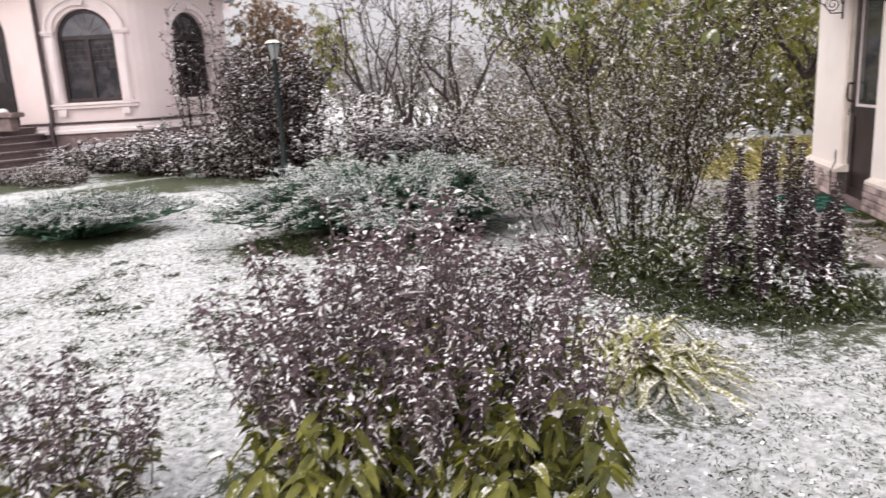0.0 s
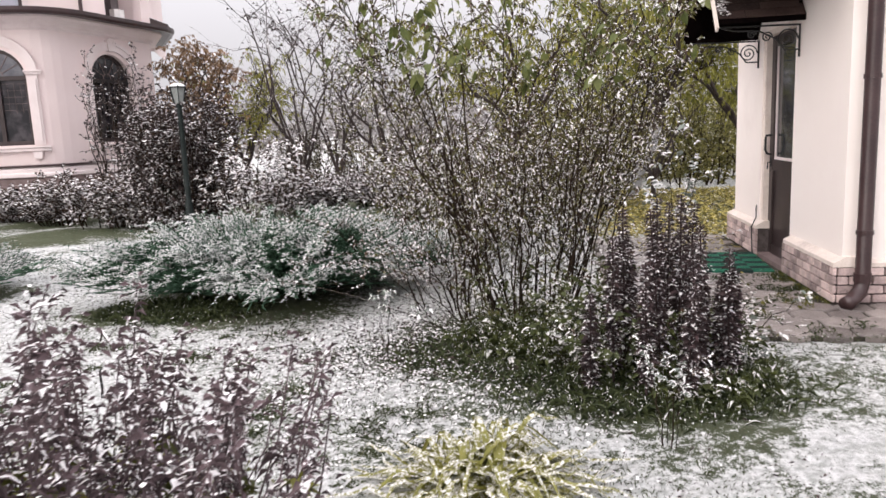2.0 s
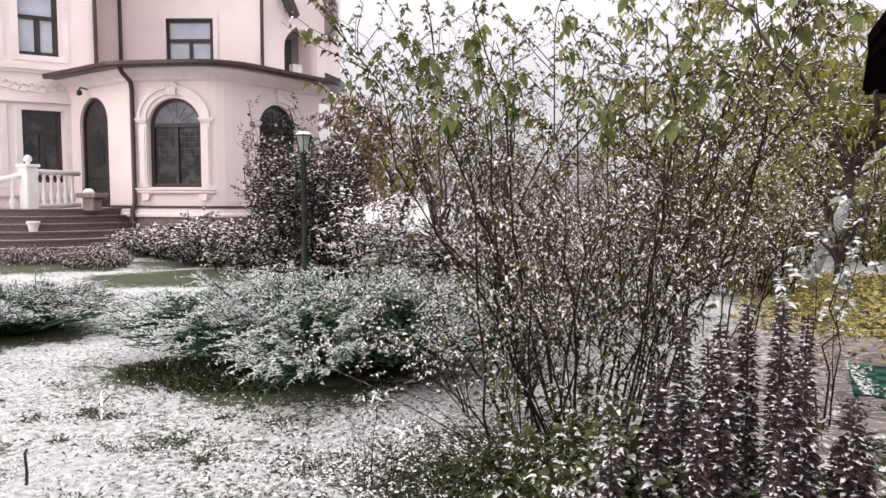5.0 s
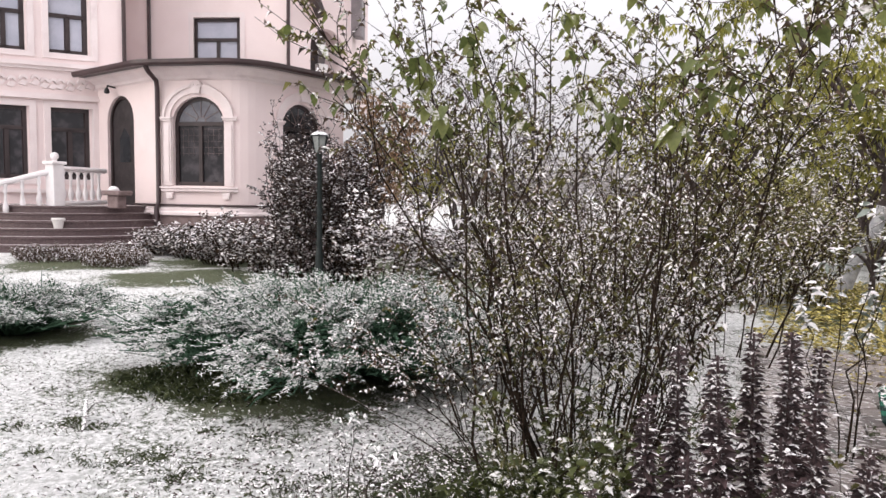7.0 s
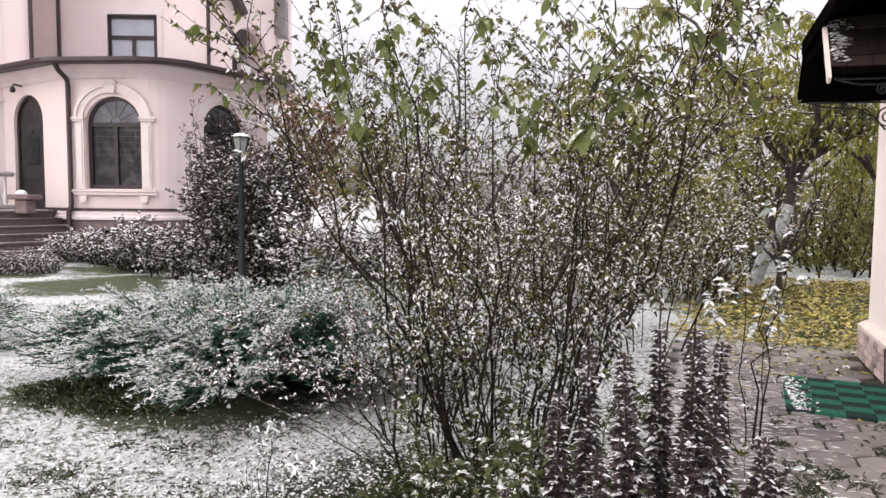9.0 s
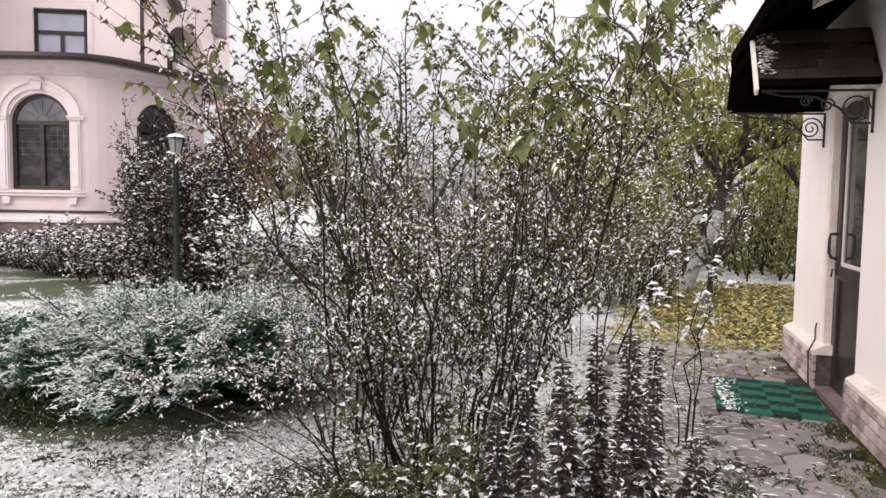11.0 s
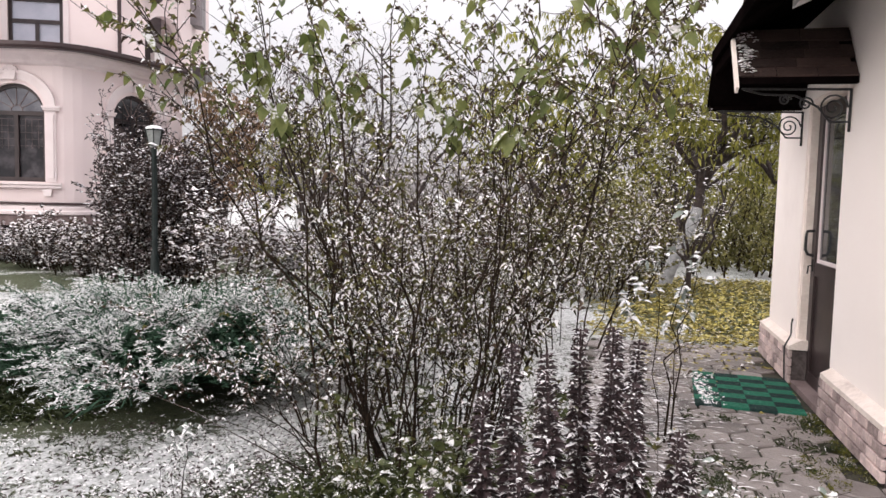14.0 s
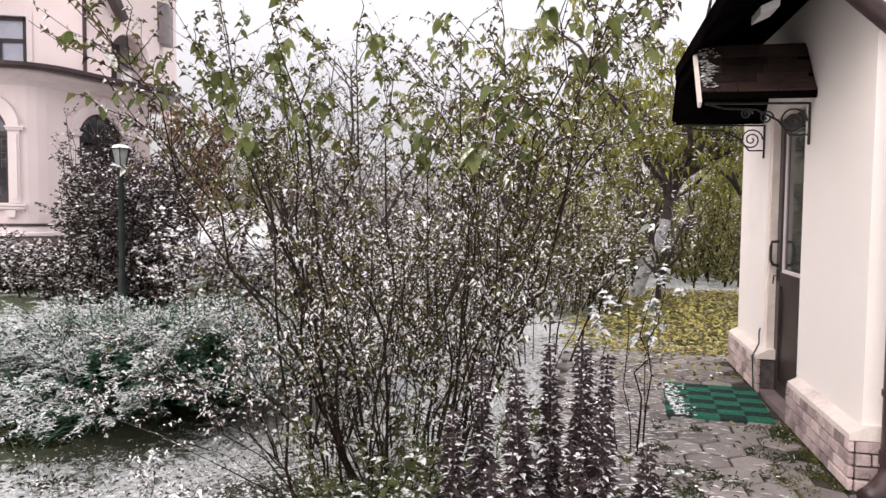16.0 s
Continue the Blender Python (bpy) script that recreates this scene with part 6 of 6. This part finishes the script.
thicket("thicket", "brown brush with snowy twigs behind the garden", strip_of(190, -10.5, -1.5, 15.0, 20.0), 1.9, M_FARLEAF, (0.09, 0.05), 4)
thicket("thicket", "dense olive brush beyond the fallen leaves", strip_of(150, -3.5, 6.0, 12.5, 19.0), 2.9, M_BACK, (0.12, 0.06), 7)
thicket("thicket", "low dead brush with snow in the back garden", strip_of(230, -8.5, -2.5, 9.0, 13.5), 0.8, M_FARLEAF, (0.06, 0.03), 4)
thicket("thicket", "low green and brown brush under the trees", strip_of(170, -3.2, 4.5, 9.6, 13.5), 1.2, M_BACK, (0.09, 0.05), 7)
thicket("far_woods", "grey-brown woods along the horizon, haze painted into their colour", strip_of(420, -60, 30, 46, 60), 5.0, M_HAZE, (0.34, 0.2), 6, M_HAZE)
thicket("far_woods", "yellowish trees of the next gardens", strip_of(200, -3, 16, 19, 27), 4.0, M_YELLOW, (0.2, 0.1), 7)


# ---- grass and fallen leaves ----
def grass():
    n = 90000
    x = np.concatenate([RNG.uniform(-7.5, -0.9, 60000), RNG.uniform(-3.4, 0.4, 30000)])
    y = np.concatenate([RNG.uniform(-5.6, 3.5, 60000), RNG.uniform(-5.0, -0.6, 30000)])
    clump = np.sin(x * 7.3 + np.sin(y * 5.1) * 2) * np.sin(y * 6.7 + np.sin(x * 4.3) * 2) + 0.5 * np.sin(x * 19 + y * 13)
    keep = (RNG.uniform(-1.2, 1.2, n) < clump) & ~((x > -1.5) & (y > -0.78))
    x, y = x[keep], y[keep]
    k = len(x)
    base = np.stack([x, y, np.full(k, -0.01)], -1)
    way = unit(np.stack([RNG.normal(0, 0.6, k), RNG.normal(0, 0.6, k), np.ones(k)], -1))
    ob = fast_mesh("grass", *leaf_arrays(base, way, RNG.uniform(0.015, 0.045, k), 0.005, 0.3, 1.5), M_GRASS)
    tagged(ob, "short green grass blades poking through the snow", "grass", kind="stuff")
    m = 26000
    x, y = RNG.uniform(-8.0, 0.6, m), RNG.uniform(-5.6, 4.0, m)
    patch = np.sin(x * 3.1 + np.sin(y * 2.3) * 2) * np.sin(y * 3.7 + np.sin(x * 2.9)) + 0.6 * np.sin(x * 11 + y * 7) * np.sin(y * 9 - x * 5)
    keep = (RNG.uniform(-0.9, 1.5, m) < patch) & ~((x > -1.5) & (y > -0.78)) & ~((x > -0.05) & (y > -0.05))
    base = np.stack([x[keep], y[keep], np.full(keep.sum(), 0.008)], -1)
    k = len(base)
    way = unit(np.concatenate([RNG.normal(0, 1, (k, 2)), RNG.normal(0.2, 0.3, (k, 1))], -1))
    ob = fast_mesh("dead_leaves", *leaf_arrays(base, way, RNG.uniform(0.012, 0.04, k), RNG.uniform(0.005, 0.014, k), 0.1, 0.8), M_DARKLEAF)
    tagged(ob, "dark bits of dead leaves and stalks in the snow", "leaves", kind="stuff")
    # tufts of longer grass and weeds
    c = np.stack([RNG.uniform(-6.6, -2.4, 120), RNG.uniform(-3.6, -0.6, 120)], -1)
    c = np.concatenate([c, np.stack([RNG.uniform(-1.1, 0.0, 26), RNG.uniform(-0.75, 1.1, 26)], -1)])
    p = np.repeat(c, 60, 0) + RNG.normal(0, 1, (len(c) * 60, 2)) * np.repeat(RNG.uniform(0.02, 0.08, (len(c), 1)), 60, 0)
    base = np.concatenate([p, np.full((len(p), 1), -0.01)], -1)
    way = unit(np.concatenate([RNG.normal(0, 0.7, (len(p), 2)), np.ones((len(p), 1))], -1))
    ob = fast_mesh("grass_tufts", *leaf_arrays(base, way, RNG.uniform(0.02, 0.08, len(p)), 0.006, 0.35, 1.2), M_GRASS)
    tagged(ob, "small tufts of weeds and grass in the thin snow", "grass", kind="stuff")
    # moss and grass in the joints by the wall
    c = np.concatenate([np.stack([RNG.normal(-0.22, 0.09, 26), RNG.normal(0.08, 0.10, 26)], -1), np.stack([RNG.normal(-0.05, 0.03, 12), RNG.normal(1.10, 0.09, 12)], -1), np.stack([np.full(14, -0.03), RNG.uniform(0.1, 1.0, 14)], -1)])
    p = np.repeat(c, 46, 0) + RNG.normal(0, 0.022, (len(c) * 46, 2))
    p[:, 0] = np.minimum(p[:, 0], -0.012)
    base = np.concatenate([p, np.full((len(p), 1), -0.008)], -1)
    way = unit(np.concatenate([RNG.normal(0, 0.7, (len(p), 2)), np.ones((len(p), 1))], -1))
    ob = fast_mesh("moss", *leaf_arrays(base, way, RNG.uniform(0.012, 0.04, len(p)), 0.005, 0.3, 1.2), M_PHLOXLEAF)
    tagged(ob, "yellow-green moss and grass in the joints by the wall", "moss", kind="stuff")
    # leaf litter and clods of snow round the foot of the shrub
    m = 4500
    base = np.stack([RNG.normal(-2.45, 0.75, m), RNG.normal(-0.95, 0.55, m), RNG.uniform(0.004, 0.05, m)], -1)
    base = base[base[:, 0] < -1.5]
    k = len(base)
    way = unit(np.concatenate([RNG.normal(0, 1, (k, 2)), RNG.normal(0.25, 0.4, (k, 1))], -1))
    ob = fast_mesh("leaf_litter", *leaf_arrays(base, way, RNG.uniform(0.015, 0.04, k), RNG.uniform(0.006, 0.014, k), 0.2, 0.8), M_DARKLEAF)
    tagged(ob, "brown leaf litter dusted with snow under the shrub", "leaves", kind="stuff")
    m = 3500
    base = np.concatenate([np.stack([RNG.normal(-2.6, 0.8, m), RNG.normal(-1.1, 0.6, m)], -1), np.stack([RNG.uniform(-7, -1.6, m), RNG.uniform(-5.5, -0.5, m)], -1)])
    base = base[(base[:, 0] < -1.55) | (base[:, 1] < -1.0)]
    ob = fast_mesh("snow_clods", *snow_dabs(np.concatenate([base, RNG.uniform(0.004, 0.022, (len(base), 1))], -1), 0.0075), M_SNOW)
    tagged(ob, "small clods of fresh snow on the lawn", "snow", kind="stuff")
    # green growth in the shelter of the shrub and the juniper
    m = 14000
    a, r = RNG.uniform(0, 2 * np.pi, m), np.sqrt(RNG.uniform(0, 1, m))
    cx = np.where(np.arange(m) % 3 == 0, -4.9, np.where(np.arange(m) % 3 == 1, -2.1, -1.5))
    cy = np.where(np.arange(m) % 3 == 0, -0.15, np.where(np.arange(m) % 3 == 1, -1.2, -1.7))
    wide = np.where(np.arange(m) % 3 == 0, 0.62, 0.75) * RNG.uniform(0.6, 1.25, m)
    base = np.stack([cx + r * np.cos(a) * wide, cy + r * np.sin(a) * wide * 0.62, np.full(m, -0.01)], -1)
    way = unit(np.stack([RNG.normal(0, 0.7, m), RNG.normal(0, 0.7, m), np.ones(m)], -1))
    ob = fast_mesh("sheltered_grass", *leaf_arrays(base, way, RNG.uniform(0.05, 0.14, m), 0.009, 0.35, 1.2), M_GRASS)
    tagged(ob, "longer green grass free of snow under the plants", "grass", kind="stuff")


def fallen_leaves():
    n = 15000
    x, y = RNG.uniform(-1.7, 3.2, n), 3.35 + 6.0 * RNG.uniform(0, 1, n) ** 1.1
    keep = ~((x > 0) & (y < 3.2))
    edge = RNG.uniform(0, 1, n) < np.clip((x + 1.7) / 0.9, 0.05, 1)
    x, y = x[keep & edge], y[keep & edge]
    k = len(x)
    base = np.stack([x, y, RNG.uniform(0.0, 0.035, k)], -1)
    way = unit(np.concatenate([RNG.normal(0, 1, (k, 2)), RNG.normal(0.05, 0.16, (k, 1))], -1))
    ob = fast_mesh("fallen_leaves", *leaf_arrays(base, way, RNG.uniform(0.05, 0.10, k), RNG.uniform(0.02, 0.045, k), 0.05, 0.3), M_GOLD)
    tagged(ob, "carpet of yellow fallen leaves beyond the pavers", "leaves", kind="stuff")
    k = 700
    base = np.stack([RNG.uniform(-1.1, 0.0, k), 0.2 + 3.2 * RNG.uniform(0, 1, k) ** 0.5, np.full(k, 0.006)], -1)
    way = unit(np.concatenate([RNG.normal(0, 1, (k, 2)), RNG.normal(0.03, 0.1, (k, 1))], -1))
    sel = RNG.uniform(0, 1, k) < np.clip((base[:, 1] - 0.8) / 2.5, 0.06, 1) * 0.5
    ob = fast_mesh("lane_leaves", *leaf_arrays(base[sel], way[sel], 0.05, 0.025, 0.05, 0.3), M_GOLD)
    tagged(ob, "a few yellow leaves scattered on the wet pavers", "leaves", kind="stuff")
    # wet snow lying along the joints on the garden side of the lane
    n = 2600
    y = RNG.uniform(-0.75, 3.3, n)
    x = -1.46 + np.abs(RNG.normal(0, 0.42, n))
    sel = (x < -0.3)
    base = np.stack([x[sel], y[sel], np.full(sel.sum(), 0.005)], -1)
    k = len(base)
    way = unit(np.stack([np.ones(k), RNG.normal(0, 0.35, k), np.full(k, 0.02)], -1))
    ob = fast_mesh("snow_flecks", *leaf_arrays(base, way, RNG.uniform(0.02, 0.08, k), RNG.uniform(0.004, 0.012, k), 0.0, 0.15), M_SNOW)
    tagged(ob, "thin streaks of wet snow on the pavers", "snow", kind="stuff")


grass()
fallen_leaves()


# ---- pieces of the pavement and the plinth ----
def lay_pavers():
    r = 0.138
    me = hexagon_mesh(r - 0.009, 0.002)
    rnd = random.Random(11)
    dx, dy = r * math.sqrt(3), r * 1.5
    rows = int(4.2 / dy) + 1
    for j in range(rows):
        for i in range(24):
            x = -1.44 + i * dx + (dx / 2 if j % 2 else 0)
            y = -0.70 + j * dy
            if y > 3.3 or x > 3.6 or (x > -0.06 and y > -0.06):
                continue
            ob = new("paver", me)
            ob.parent = pavement
            ob.location = (x, y, rnd.uniform(-0.008, 0.003))
            ob.rotation_euler = (rnd.uniform(-0.02, 0.02), rnd.uniform(-0.02, 0.02), rnd.uniform(-0.02, 0.02))


def brick_mesh(w, along_x):
    s = Solid()
    if along_x:
        s.box((0.005, -0.004, 0.005), (w - 0.005, 0.022, 0.060), chamfer=0.004)
    else:
        s.box((-0.004, 0.005, 0.005), (0.022, w - 0.005, 0.060), chamfer=0.004)
    me = bpy.data.meshes.new("brick")
    me.from_pydata([tuple(q) for q in s.v], [], s.f)
    me.materials.append(M_BRICK)
    return me


def lay_bricks():
    long_y, half_y = brick_mesh(0.155, False), brick_mesh(0.0775, False)
    long_x, half_x = brick_mesh(0.155, True), brick_mesh(0.0775, True)
    for row in range(4):
        z = 0.002 + row * 0.065
        for y0, y1 in ((0.0, 1.12), (1.98, 3.115)):
            y = y0
            first = row % 2 == 1
            while y < y1 - 0.03:
                w = 0.0775 if first or y1 - y < 0.12 else 0.155
                first = False
                ob = new("brick", half_y if w < 0.1 else long_y)
                ob.parent, ob.location = BARN, (0.0, y, z)
                y += w
        x = 0.024
        first = row % 2 == 0
        while x < 2.6:
            w = 0.0775 if first else 0.155
            first = False
            ob = new("brick", half_x if w < 0.1 else long_x)
            ob.parent, ob.location = BARN, (x, 0.0, z)
            x += w
        # end faces of the piers in the door opening
        for yy in (1.098,):
            ob = new("brick", half_x)
            ob.parent, ob.location = BARN, (0.024, yy, z)


lay_pavers()
lay_bricks()
